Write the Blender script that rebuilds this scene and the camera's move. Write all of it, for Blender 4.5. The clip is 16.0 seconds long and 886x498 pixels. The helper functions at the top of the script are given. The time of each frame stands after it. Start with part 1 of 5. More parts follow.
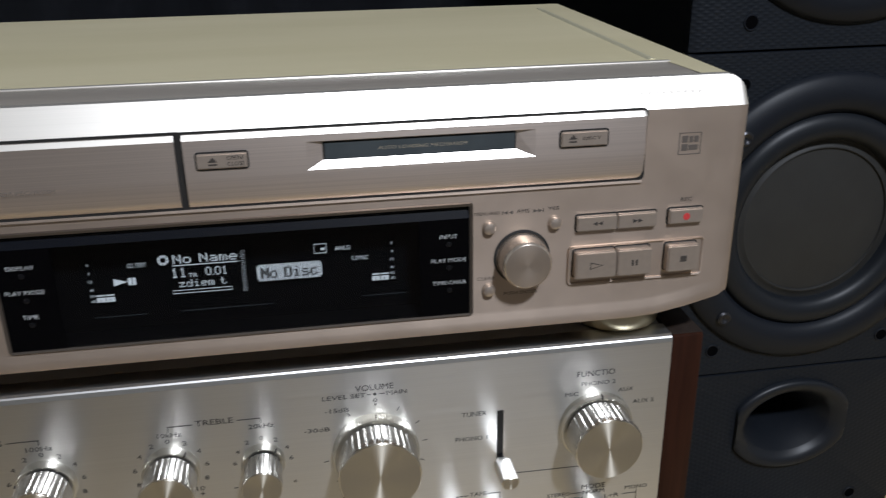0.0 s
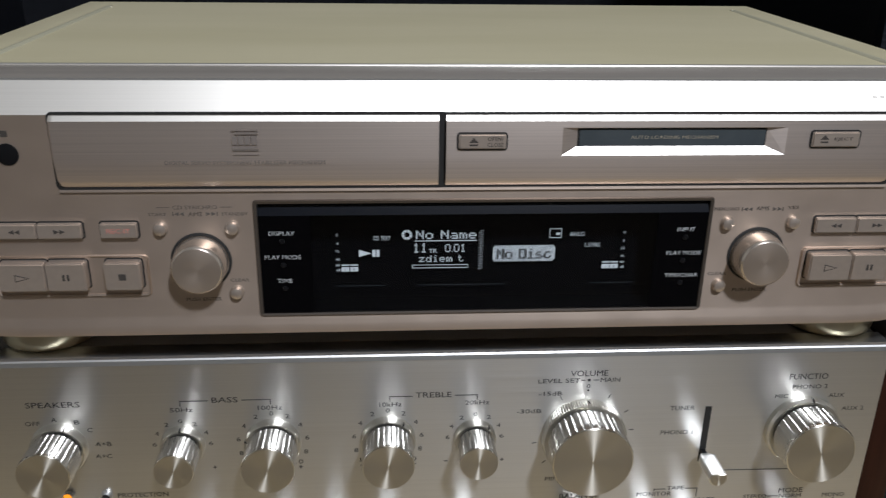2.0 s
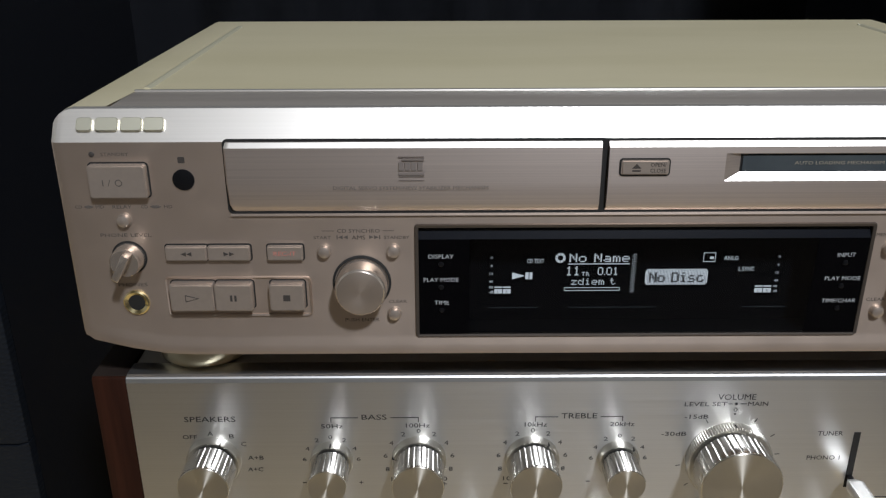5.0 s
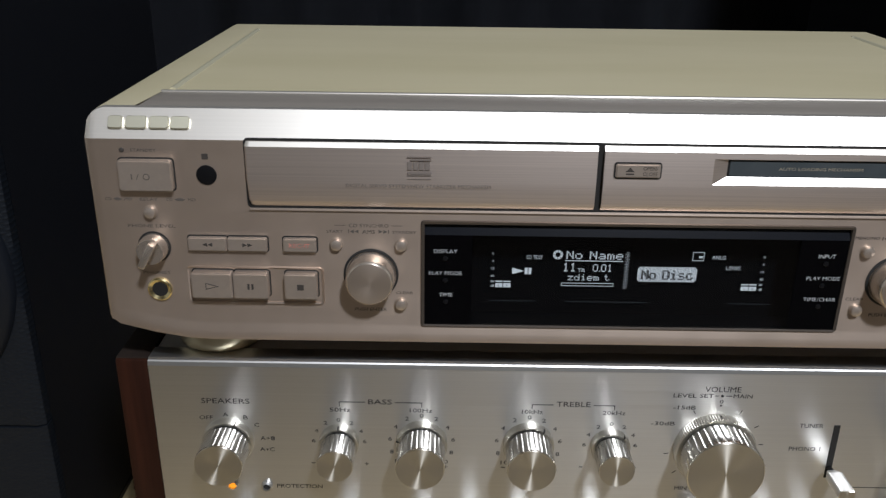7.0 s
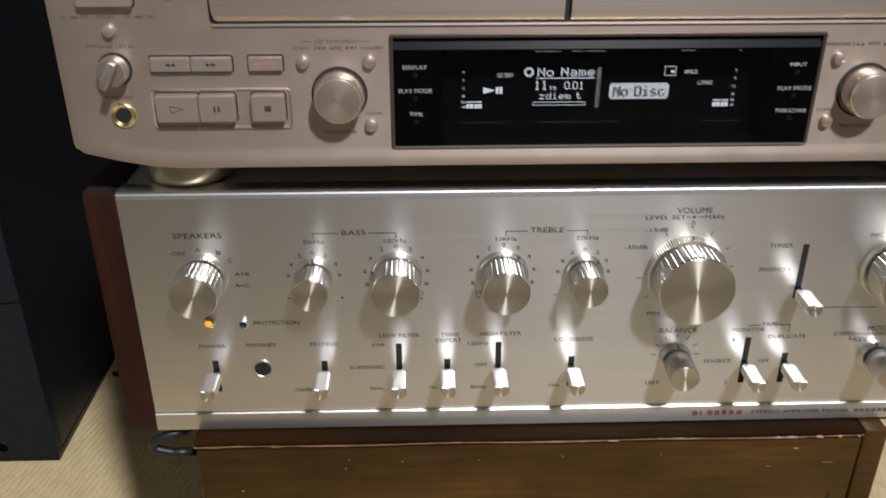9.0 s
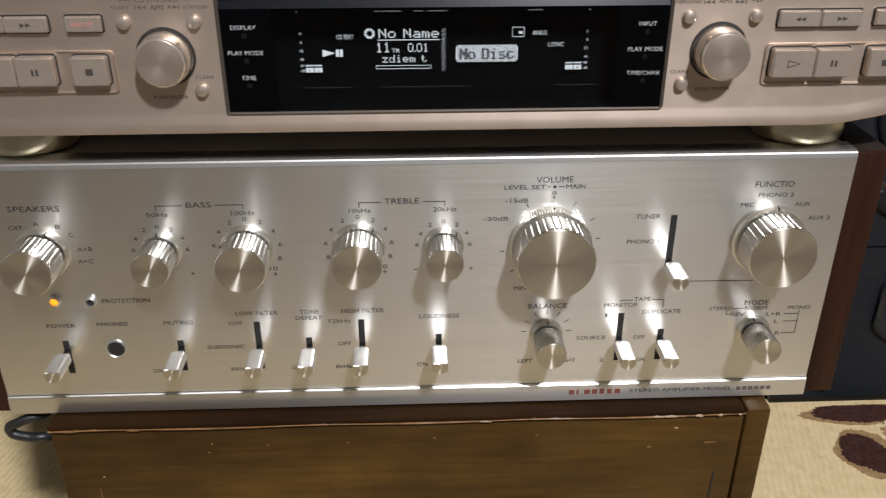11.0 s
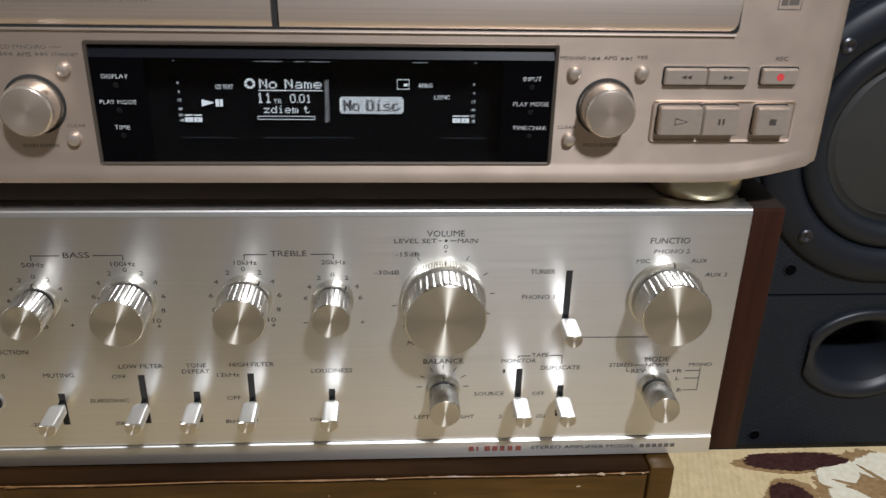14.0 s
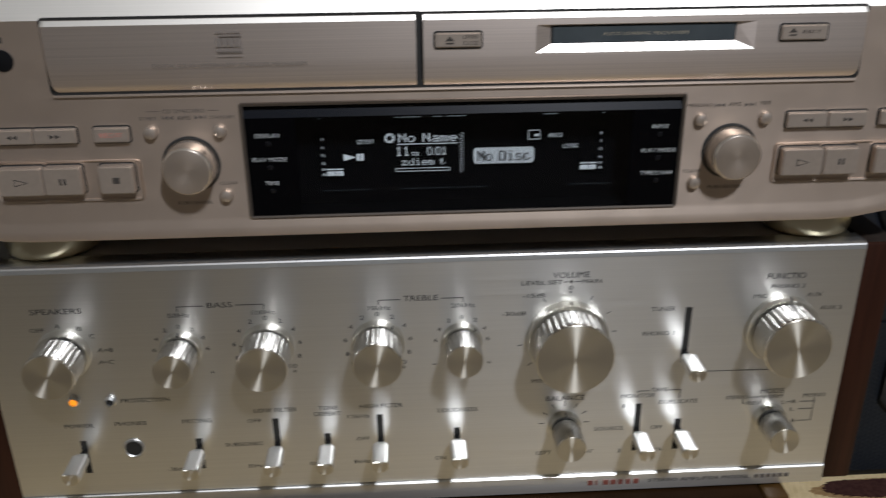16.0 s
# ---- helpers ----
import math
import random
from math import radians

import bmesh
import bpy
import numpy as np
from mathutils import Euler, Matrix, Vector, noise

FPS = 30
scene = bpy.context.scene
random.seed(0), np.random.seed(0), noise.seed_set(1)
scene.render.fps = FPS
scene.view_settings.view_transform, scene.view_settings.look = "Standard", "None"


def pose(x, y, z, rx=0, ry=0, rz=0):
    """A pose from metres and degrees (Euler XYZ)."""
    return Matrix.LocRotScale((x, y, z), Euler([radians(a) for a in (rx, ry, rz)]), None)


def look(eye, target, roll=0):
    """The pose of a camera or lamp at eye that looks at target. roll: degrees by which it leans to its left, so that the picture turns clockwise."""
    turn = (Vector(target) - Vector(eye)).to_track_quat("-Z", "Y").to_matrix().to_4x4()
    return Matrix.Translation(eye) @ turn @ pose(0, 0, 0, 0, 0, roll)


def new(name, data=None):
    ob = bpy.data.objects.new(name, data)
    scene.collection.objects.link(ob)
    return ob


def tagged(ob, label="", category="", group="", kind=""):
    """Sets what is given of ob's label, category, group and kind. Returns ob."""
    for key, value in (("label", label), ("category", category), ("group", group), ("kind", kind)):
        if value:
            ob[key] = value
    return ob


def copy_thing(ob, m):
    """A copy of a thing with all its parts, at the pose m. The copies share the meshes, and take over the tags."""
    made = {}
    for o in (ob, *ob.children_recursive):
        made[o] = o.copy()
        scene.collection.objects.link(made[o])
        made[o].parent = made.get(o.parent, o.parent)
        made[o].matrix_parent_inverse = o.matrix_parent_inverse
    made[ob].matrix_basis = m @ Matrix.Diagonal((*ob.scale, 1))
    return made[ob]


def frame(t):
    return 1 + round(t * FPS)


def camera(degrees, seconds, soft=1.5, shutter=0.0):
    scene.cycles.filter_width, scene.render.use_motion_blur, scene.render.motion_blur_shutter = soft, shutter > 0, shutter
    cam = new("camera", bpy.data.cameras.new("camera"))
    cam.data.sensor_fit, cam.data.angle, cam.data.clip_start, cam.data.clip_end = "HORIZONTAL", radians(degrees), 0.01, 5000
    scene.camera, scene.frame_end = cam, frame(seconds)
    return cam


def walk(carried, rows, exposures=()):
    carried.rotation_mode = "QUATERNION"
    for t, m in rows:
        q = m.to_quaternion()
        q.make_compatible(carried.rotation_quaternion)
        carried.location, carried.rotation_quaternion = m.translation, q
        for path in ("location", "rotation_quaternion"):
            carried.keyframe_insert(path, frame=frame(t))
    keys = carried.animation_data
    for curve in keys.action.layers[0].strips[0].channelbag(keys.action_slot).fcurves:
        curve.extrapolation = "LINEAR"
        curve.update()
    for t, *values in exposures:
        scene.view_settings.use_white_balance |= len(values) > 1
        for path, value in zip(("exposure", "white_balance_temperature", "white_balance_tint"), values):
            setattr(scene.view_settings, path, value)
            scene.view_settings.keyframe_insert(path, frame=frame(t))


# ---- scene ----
cam = camera(54.2, 16.0, soft=1.3, shutter=0.5)
PATH = [
    (0, (0.027, -0.317, 0.512), (0.325, 1.508, -0.249), -0.8),
    (0.5, (0.007, -0.319, 0.512), (0.268, 1.51, -0.254), -0.3),
    (1, (-0.012, -0.315, 0.513), (0.198, 1.519, -0.258), 0.1),
    (1.5, (-0.029, -0.316, 0.511), (0.136, 1.523, -0.257), 0.7),
    (2, (-0.04, -0.319, 0.509), (0.092, 1.526, -0.251), 0.9),
    (2.5, (-0.054, -0.32, 0.513), (0.044, 1.525, -0.252), 0.9),
    (3, (-0.063, -0.32, 0.514), (0.002, 1.528, -0.248), 0.7),
    (3.5, (-0.069, -0.321, 0.515), (-0.042, 1.529, -0.243), 0.3),
    (4, (-0.08, -0.319, 0.517), (-0.066, 1.531, -0.242), -0.1),
    (4.2, (-0.082, -0.318, 0.52), (-0.068, 1.534, -0.236), -0.2),
    (6.3, (-0.075, -0.319, 0.514), (-0.084, 1.532, -0.242), -0.2),
    (6.5, (-0.074, -0.326, 0.523), (-0.085, 1.526, -0.232), -0.3),
    (7, (-0.08, -0.34, 0.525), (-0.089, 1.511, -0.232), 0.7),
    (7.5, (-0.085, -0.343, 0.516), (-0.102, 1.498, -0.266), 0.8),
    (8, (-0.088, -0.345, 0.501), (-0.1, 1.468, -0.343), 0.1),
    (8.5, (-0.087, -0.354, 0.495), (-0.076, 1.444, -0.382), -0.2),
    (9, (-0.079, -0.356, 0.482), (-0.028, 1.424, -0.429), 0.0),
    (9.5, (-0.066, -0.362, 0.474), (-0.001, 1.406, -0.459), 0.0),
    (10, (-0.053, -0.362, 0.47), (0.009, 1.406, -0.464), -0.0),
    (10.2, (-0.044, -0.359, 0.469), (0.018, 1.41, -0.462), -0.5),
    (12.3, (0.01, -0.34, 0.464), (0.103, 1.434, -0.456), 1.2),
    (12.5, (0.012, -0.339, 0.466), (0.108, 1.44, -0.443), 1.3),
    (13, (0.01, -0.336, 0.466), (0.115, 1.451, -0.426), 1.6),
    (13.5, (0.013, -0.331, 0.465), (0.119, 1.459, -0.422), 1.4),
    (14, (0.024, -0.335, 0.472), (0.149, 1.463, -0.394), 1.4),
    (14.5, (0.029, -0.342, 0.477), (0.18, 1.467, -0.363), 1.7),
    (15, (0.022, -0.344, 0.482), (0.184, 1.474, -0.337), 2.0),
    (15.5, (0.003, -0.345, 0.488), (0.14, 1.479, -0.321), 1.6),
    (16, (-0.027, -0.344, 0.483), (0.065, 1.487, -0.318), -0.6),
]
walk(cam, [(t, look(eye, target, roll)) for t, eye, target, roll in PATH], [(0.0, -0.33, 6150, 10), (4.0, -0.36, 6200, 10), (7.0, -0.31, 6250, 10), (8.0, -0.40, 6350, 10), (9.0, 0.06, 6550, 12), (10.0, 0.26, 6650, 12), (12.5, 0.18, 6550, 12), (14.0, 0.14, 6400, 11), (15.0, 0.00, 6300, 10), (15.5, -0.24, 6250, 10), (16.0, -0.46, 6300, 10)])

# ---- world and light ----
world = bpy.data.worlds.new("world")
scene.world = world
world.use_nodes = True
world.node_tree.nodes["Background"].inputs[0].default_value = (0.9, 0.95, 1.0, 1)
world.node_tree.nodes["Background"].inputs[1].default_value = 0.02

LAMP = (0.42, -1.28, 1.90)
lamp_data = bpy.data.lights.new("ceiling_lamp_light", "AREA")
lamp_data.shape, lamp_data.size, lamp_data.energy = "DISK", 0.17, 52.0
lamp_data.color = (0.93, 0.96, 1.02)
lamp = new("ceiling_lamp_light", lamp_data)
lamp.matrix_world = look(LAMP, (0.0, 0.0, 0.25))


# ---- materials ----
def material(name, color, rough=0.5, metal=0.0, coat=0.0, spec=0.5):
    m = bpy.data.materials.new(name)
    m.use_nodes = True
    b = m.node_tree.nodes["Principled BSDF"]
    b.inputs["Base Color"].default_value = (*color, 1)
    b.inputs["Roughness"].default_value = rough
    b.inputs["Metallic"].default_value = metal
    b.inputs["Coat Weight"].default_value = coat
    b.inputs["Specular IOR Level"].default_value = spec
    return m


def bsdf(m):
    return m.node_tree.nodes["Principled BSDF"]


def node(m, kind, **values):
    n = m.node_tree.nodes.new(kind)
    for key, value in values.items():
        n.inputs[key].default_value = value
    return n


def link(m, a, b):
    m.node_tree.links.new(a, b)


def coords(m, scale):
    tc = node(m, "ShaderNodeTexCoord")
    mp = node(m, "ShaderNodeMapping", Scale=scale)
    link(m, tc.outputs["Object"], mp.inputs["Vector"])
    return mp.outputs["Vector"]


def vary(m, scale, a, b, low=0.3, high=0.7, detail=4.0, to="Base Color"):
    """Noise between two colours (or two values) into an input."""
    n = node(m, "ShaderNodeTexNoise", Scale=1.0, Detail=detail, Roughness=0.6)
    link(m, coords(m, scale), n.inputs["Vector"])
    if to == "Base Color":
        r = node(m, "ShaderNodeValToRGB")
        r.color_ramp.elements[0].position, r.color_ramp.elements[1].position = low, high
        r.color_ramp.elements[0].color, r.color_ramp.elements[1].color = (*a, 1), (*b, 1)
        link(m, n.outputs["Fac"], r.inputs["Fac"])
        link(m, r.outputs["Color"], bsdf(m).inputs[to])
    else:
        r = node(m, "ShaderNodeMapRange")
        r.inputs["From Min"].default_value, r.inputs["From Max"].default_value = low, high
        r.inputs["To Min"].default_value, r.inputs["To Max"].default_value = a, b
        link(m, n.outputs["Fac"], r.inputs["Value"])
        link(m, r.outputs["Result"], bsdf(m).inputs[to])
    return m


def bump(m, scale, strength, distance=0.001, detail=3.0, kind="noise"):
    if kind == "noise":
        n = node(m, "ShaderNodeTexNoise", Scale=1.0, Detail=detail)
        out = n.outputs["Fac"]
    else:
        n = node(m, "ShaderNodeTexVoronoi", Scale=1.0)
        out = n.outputs["Distance"]
    link(m, coords(m, scale), n.inputs["Vector"])
    b = node(m, "ShaderNodeBump", Strength=strength, Distance=distance)
    link(m, out, b.inputs["Height"])
    old = bsdf(m).inputs["Normal"]
    if old.is_linked:
        link(m, old.links[0].from_socket, b.inputs["Normal"])
    link(m, b.outputs["Normal"], old)
    return m


def grain(m, scale, dark, light):
    """Multiplies the base colour by a second, stretched noise."""
    n = node(m, "ShaderNodeTexNoise", Scale=1.0, Detail=5.0, Roughness=0.6, Distortion=0.4)
    link(m, coords(m, scale), n.inputs["Vector"])
    r = node(m, "ShaderNodeMapRange")
    r.inputs["From Min"].default_value, r.inputs["From Max"].default_value = 0.32, 0.68
    r.inputs["To Min"].default_value, r.inputs["To Max"].default_value = dark, light
    link(m, n.outputs["Fac"], r.inputs["Value"])
    v = node(m, "ShaderNodeVectorMath")
    v.operation = "SCALE"
    base = bsdf(m).inputs["Base Color"]
    link(m, base.links[0].from_socket, v.inputs[0])
    link(m, r.outputs["Result"], v.inputs["Scale"])
    link(m, v.outputs[0], base)
    return m


def brushed(m, amount, direction):
    """Anisotropic gloss, spread along a fixed world direction, across the brush marks."""
    bsdf(m).inputs["Anisotropic"].default_value = amount
    c = node(m, "ShaderNodeCombineXYZ", X=direction[0], Y=direction[1], Z=direction[2])
    link(m, c.outputs[0], bsdf(m).inputs["Tangent"])
    return m


def spun(m, amount):
    """Anisotropic gloss of a face turned on a lathe about the object's z axis."""
    bsdf(m).inputs["Anisotropic"].default_value = amount
    tc = node(m, "ShaderNodeTexCoord")
    mul = node(m, "ShaderNodeVectorMath")
    mul.operation = "MULTIPLY"
    mul.inputs[1].default_value = (1, 1, 0)
    link(m, tc.outputs["Object"], mul.inputs[0])
    vt = node(m, "ShaderNodeVectorTransform")
    vt.vector_type, vt.convert_from, vt.convert_to = "VECTOR", "OBJECT", "WORLD"
    link(m, mul.outputs[0], vt.inputs[0])
    nv = node(m, "ShaderNodeVectorMath")
    nv.operation = "NORMALIZE"
    link(m, vt.outputs[0], nv.inputs[0])
    link(m, nv.outputs[0], bsdf(m).inputs["Tangent"])
    return m


def glowing(name, color, strength):
    m = material(name, (0.02, 0.02, 0.02), 0.5)
    bsdf(m).inputs["Emission Color"].default_value = (*color, 1)
    bsdf(m).inputs["Emission Strength"].default_value = strength
    return m


champagne = material("champagne_paint", (0.56, 0.495, 0.435), 0.4, 0.9)
vary(champagne, (25, 25, 25), (0.55, 0.447, 0.368), (0.575, 0.468, 0.388))
vary(champagne, (60, 60, 60), 0.43, 0.49, to="Roughness")
brushed(champagne, 0.5, (0, 0, 1))
bump(champagne, (2500, 2500, 2500), 0.05, 0.0002)
brush_gold = material("brushed_champagne", (0.60, 0.54, 0.49), 0.40, 0.9)
vary(brush_gold, (6, 300, 1800), (0.60, 0.515, 0.46), (0.70, 0.605, 0.54))
brushed(brush_gold, 0.6, (0, 0, 1))
# lighter copy of the champagne: lamp light on up-facing facets, put into the colour
lit_gold = material("lit_brushed_champagne", (0.84, 0.79, 0.72), 0.42, 0.85)
vary(lit_gold, (5, 300, 1500), (0.82, 0.775, 0.705), (0.87, 0.825, 0.755))
button_gold = material("champagne_button", (0.60, 0.52, 0.44), 0.48, 0.85)
vary(button_gold, (400, 400, 400), (0.58, 0.49, 0.42), (0.62, 0.53, 0.455))
pearl = material("pearl_button", (0.60, 0.51, 0.435), 0.36, 0.8)
cover_paint = material("gold_cover_paint", (0.66, 0.62, 0.45), 0.5, 0.12)
vary(cover_paint, (3, 14, 14), (0.57, 0.508, 0.325), (0.65, 0.582, 0.395))
bump(cover_paint, (3000, 3000, 3000), 0.1, 0.0002)
ridge_paint = material("satin_gold_paint", (0.64, 0.60, 0.43), 0.36, 0.3)
strip_grey = material("grey_champagne_strip", (0.40, 0.36, 0.31), 0.45, 0.45)
vary(strip_grey, (8, 200, 200), (0.38, 0.34, 0.295), (0.43, 0.385, 0.335))
print_dark = material("dark_print", (0.05, 0.042, 0.036), 0.6)
print_grey = material("grey_print", (0.105, 0.088, 0.075), 0.6)
tray_print = material("soft_grey_print", (0.19, 0.16, 0.14), 0.6)
print_faint = material("faint_print", (0.54, 0.50, 0.45), 0.5, 0.4)
print_black = material("black_print", (0.018, 0.018, 0.018), 0.5)
print_white = material("white_print", (0.72, 0.74, 0.75), 0.6)
print_red = material("red_print", (0.55, 0.05, 0.05), 0.5)
mark_red = material("dark_red_print", (0.20, 0.062, 0.045), 0.5)
print_pink = material("faded_red_print", (0.62, 0.24, 0.19), 0.5)
print_gold = material("gold_print", (0.30, 0.26, 0.19), 0.5)
gap_black = material("gap_black", (0.012, 0.011, 0.010), 0.7)
void_black = material("matt_display_black", (0.0025, 0.0025, 0.003), 0.9, spec=0.0)
black_plastic = material("black_plastic", (0.006, 0.006, 0.007), 0.35, spec=0.25)
bezel_grey = material("dark_grey_bezel", (0.005, 0.006, 0.009), 0.22, spec=0.36)
gloss_black = material("glossy_black_pane", (0.0015, 0.0015, 0.002), 0.06, spec=0.12)
rim_dark = material("dark_champagne_rim", (0.13, 0.108, 0.09), 0.35, 0.7)
slot_glass = material("smoked_slot_flap", (0.055, 0.065, 0.07), 0.18)
vary(slot_glass, (60, 60, 60), (0.05, 0.06, 0.065), (0.065, 0.075, 0.08))
logo_gold = material("polished_pale_gold", (0.76, 0.73, 0.58), 0.42, 0.9)
brass = material("brass", (0.78, 0.66, 0.36), 0.22, 1.0)
foot_gold = material("gold_foot_metal", (0.60, 0.54, 0.38), 0.3, 0.9)
vfd = glowing("display_glow", (0.92, 0.97, 1.0), 0.9)
vfd_dim = glowing("display_glow_dim", (0.86, 0.95, 1.0), 0.35)
led_amber = glowing("amber_glow", (1.0, 0.30, 0.015), 1.7)

glass = bpy.data.materials.new("display_glass")
glass.use_nodes = True
glass.node_tree.nodes.remove(bsdf(glass))
g_tr = node(glass, "ShaderNodeBsdfTransparent", Color=(0.82, 0.84, 0.86, 1))
g_gl = node(glass, "ShaderNodeBsdfGlossy", Roughness=0.03)
g_fr = node(glass, "ShaderNodeFresnel", IOR=1.3)
g_mx = node(glass, "ShaderNodeMixShader")
link(glass, g_fr.outputs[0], g_mx.inputs[0])
link(glass, g_tr.outputs[0], g_mx.inputs[1])
link(glass, g_gl.outputs[0], g_mx.inputs[2])
link(glass, g_mx.outputs[0], glass.node_tree.nodes["Material Output"].inputs["Surface"])

def second_gloss(m, rough, share):
    """A sharper second gloss lobe of the same metal, mixed in."""
    b = bsdf(m)
    c = node(m, "ShaderNodeBsdfPrincipled", Roughness=rough, Metallic=b.inputs["Metallic"].default_value)
    c.name = "Second"
    c.inputs["Base Color"].default_value = b.inputs["Base Color"].default_value
    if b.inputs["Base Color"].is_linked:
        link(m, b.inputs["Base Color"].links[0].from_socket, c.inputs["Base Color"])
    mx = node(m, "ShaderNodeMixShader", Fac=share)
    link(m, b.outputs[0], mx.inputs[1])
    link(m, c.outputs[0], mx.inputs[2])
    link(m, mx.outputs[0], m.node_tree.nodes["Material Output"].inputs["Surface"])
    return c


silver = material("brushed_aluminium", (0.80, 0.785, 0.745), 0.40, 1.0)
vary(silver, (4, 200, 2200), (0.80, 0.78, 0.74), (0.845, 0.825, 0.785))
vary(silver, (10, 40, 900), 0.32, 0.36, to="Roughness")
bump(silver, (12, 300, 6000), 0.06, 0.0002)
brushed(silver, 0.8, (0, 0, 1))
c2 = second_gloss(silver, 0.33, 0.35)
c2.inputs["Anisotropic"].default_value = 0.3
link(silver, bsdf(silver).inputs["Tangent"].links[0].from_socket, c2.inputs["Tangent"])
strip_bright = material("polished_aluminium_edge", (0.86, 0.85, 0.82), 0.46, 1.0)
silver_edge = material("bright_aluminium_edge", (0.64, 0.635, 0.62), 0.4, 1.0)
knob_side = material("fluted_aluminium", (0.86, 0.84, 0.80), 0.3, 1.0)
vary(knob_side, (900, 900, 30), 0.19, 0.24, to="Roughness")
knob_face = material("spun_aluminium", (0.80, 0.75, 0.65), 0.34, 1.0)
spun(knob_face, 0.95)
knob_ring = material("machined_aluminium_ring", (0.78, 0.76, 0.70), 0.3, 1.0)
lever_metal = material("satin_aluminium_lever", (0.92, 0.91, 0.88), 0.44, 1.0)
champ_face = material("champagne_knob_face", (0.60, 0.505, 0.425), 0.45, 0.9)
spun(champ_face, 0.3)
champ_side = material("champagne_knob_side", (0.64, 0.56, 0.48), 0.26, 0.85)
amp_top = material("dark_grey_enamel", (0.27, 0.265, 0.26), 0.32)
vary(amp_top, (90, 90, 90), 0.36, 0.5, to="Roughness")
bump(amp_top, (900, 900, 900), 0.12, 0.0004)

walnut = material("red_walnut", (0.06, 0.02, 0.012), 0.5, spec=0.15)
vary(walnut, (120, 9, 9), (0.018, 0.0060, 0.0032), (0.036, 0.0115, 0.0060), detail=6)
grain(walnut, (300, 60, 14), 0.75, 1.2)
bump(walnut, (400, 30, 30), 0.15, 0.0004)
# dark brown with the shade on the walnut tops put into the colour
dark_rail = material("shaded_dark_brown", (0.022, 0.016, 0.013), 0.4, spec=0.3)
vary(dark_rail, (120, 20, 60), (0.017, 0.012, 0.010), (0.027, 0.020, 0.016))
crate_wood = material("varnished_brown_wood", (0.10, 0.045, 0.015), 0.36, spec=0.22)
vary(crate_wood, (6, 9, 15), (0.024, 0.0105, 0.0026), (0.086, 0.043, 0.0085), detail=8)
vary(crate_wood, (14, 14, 40), 0.38, 0.55, to="Roughness")
grain(crate_wood, (9, 20, 11), 0.7, 1.3)
grain(crate_wood, (16, 60, 260), 0.75, 1.2)
bump(crate_wood, (9, 40, 90), 0.2, 0.0008, 6)
# red-brown varnish of the top board, darkened in colour for the amplifier's shade
crate_top_shaded = material("shaded_red_brown_wood", (0.04, 0.015, 0.006), 0.6, spec=0.05)
vary(crate_top_shaded, (6, 40, 22), (0.008, 0.0034, 0.001), (0.028, 0.012, 0.0036), detail=8)
bump(crate_top_shaded, (9, 60, 60), 0.2, 0.0006, 6)
worn_wood = material("worn_bare_edge", (0.42, 0.22, 0.09), 0.35, coat=0.3)
vary(worn_wood, (60, 60, 60), (0.09, 0.04, 0.013), (0.31, 0.155, 0.055))
chip_pale = material("pale_chipped_wood", (0.42, 0.31, 0.21), 0.4)

speaker_skin = material("black_vinyl", (0.008, 0.0088, 0.012), 0.5, spec=0.35)
bump(speaker_skin, (900, 900, 900), 0.25, 0.0005)
baffle_skin = material("embossed_black_baffle", (0.0085, 0.011, 0.0155), 0.55, spec=0.2)
weave = None
for turn in (28, -28):
    mp = node(baffle_skin, "ShaderNodeMapping", Rotation=(0, radians(turn), 0), Scale=(1, 1, 1))
    link(baffle_skin, node(baffle_skin, "ShaderNodeTexCoord").outputs["Object"], mp.inputs["Vector"])
    wv = node(baffle_skin, "ShaderNodeTexWave", Scale=85.0, Distortion=0.4)
    wv.bands_direction = "Z"
    link(baffle_skin, mp.outputs[0], wv.inputs["Vector"])
    if weave:
        mul = node(baffle_skin, "ShaderNodeMath")
        mul.operation = "MULTIPLY"
        link(baffle_skin, weave.outputs["Fac"], mul.inputs[0])
        link(baffle_skin, wv.outputs["Fac"], mul.inputs[1])
        bp = node(baffle_skin, "ShaderNodeBump", Strength=0.4, Distance=0.0006)
        link(baffle_skin, mul.outputs[0], bp.inputs["Height"])
        link(baffle_skin, bp.outputs[0], bsdf(baffle_skin).inputs["Normal"])
    weave = wv
trim_black = material("satin_black_trim", (0.009, 0.011, 0.0155), 0.46, spec=0.22)
port_black = material("smooth_black_port", (0.009, 0.011, 0.015), 0.42, spec=0.32)
rubber = material("black_rubber", (0.010, 0.012, 0.0155), 0.44, spec=0.28)
cone_grey = material("dark_grey_cone", (0.026, 0.026, 0.025), 0.6)
vary(cone_grey, (40, 40, 40), (0.017, 0.017, 0.0165), (0.022, 0.022, 0.021))
screw_steel = material("blackened_screw", (0.05, 0.05, 0.055), 0.35, 0.8)

curtain_cloth = material("navy_black_cloth", (0.010, 0.0115, 0.017), 0.9)
bump(curtain_cloth, (1500, 1500, 1500), 0.2, 0.0005)
wall_paint = material("cream_wall_paint", (0.60, 0.58, 0.52), 0.8)
vary(wall_paint, (2, 2, 2), (0.78, 0.76, 0.70), (0.82, 0.80, 0.74))
floor_dark = material("dark_unseen_floor", (0.035, 0.024, 0.016), 0.5)
vary(floor_dark, (3, 40, 40), (0.07, 0.056, 0.042), (0.10, 0.08, 0.06))
ceiling_paint = material("white_ceiling_paint", (0.80, 0.79, 0.75), 0.85)
vary(ceiling_paint, (3, 3, 3), (0.79, 0.78, 0.74), (0.81, 0.80, 0.76))
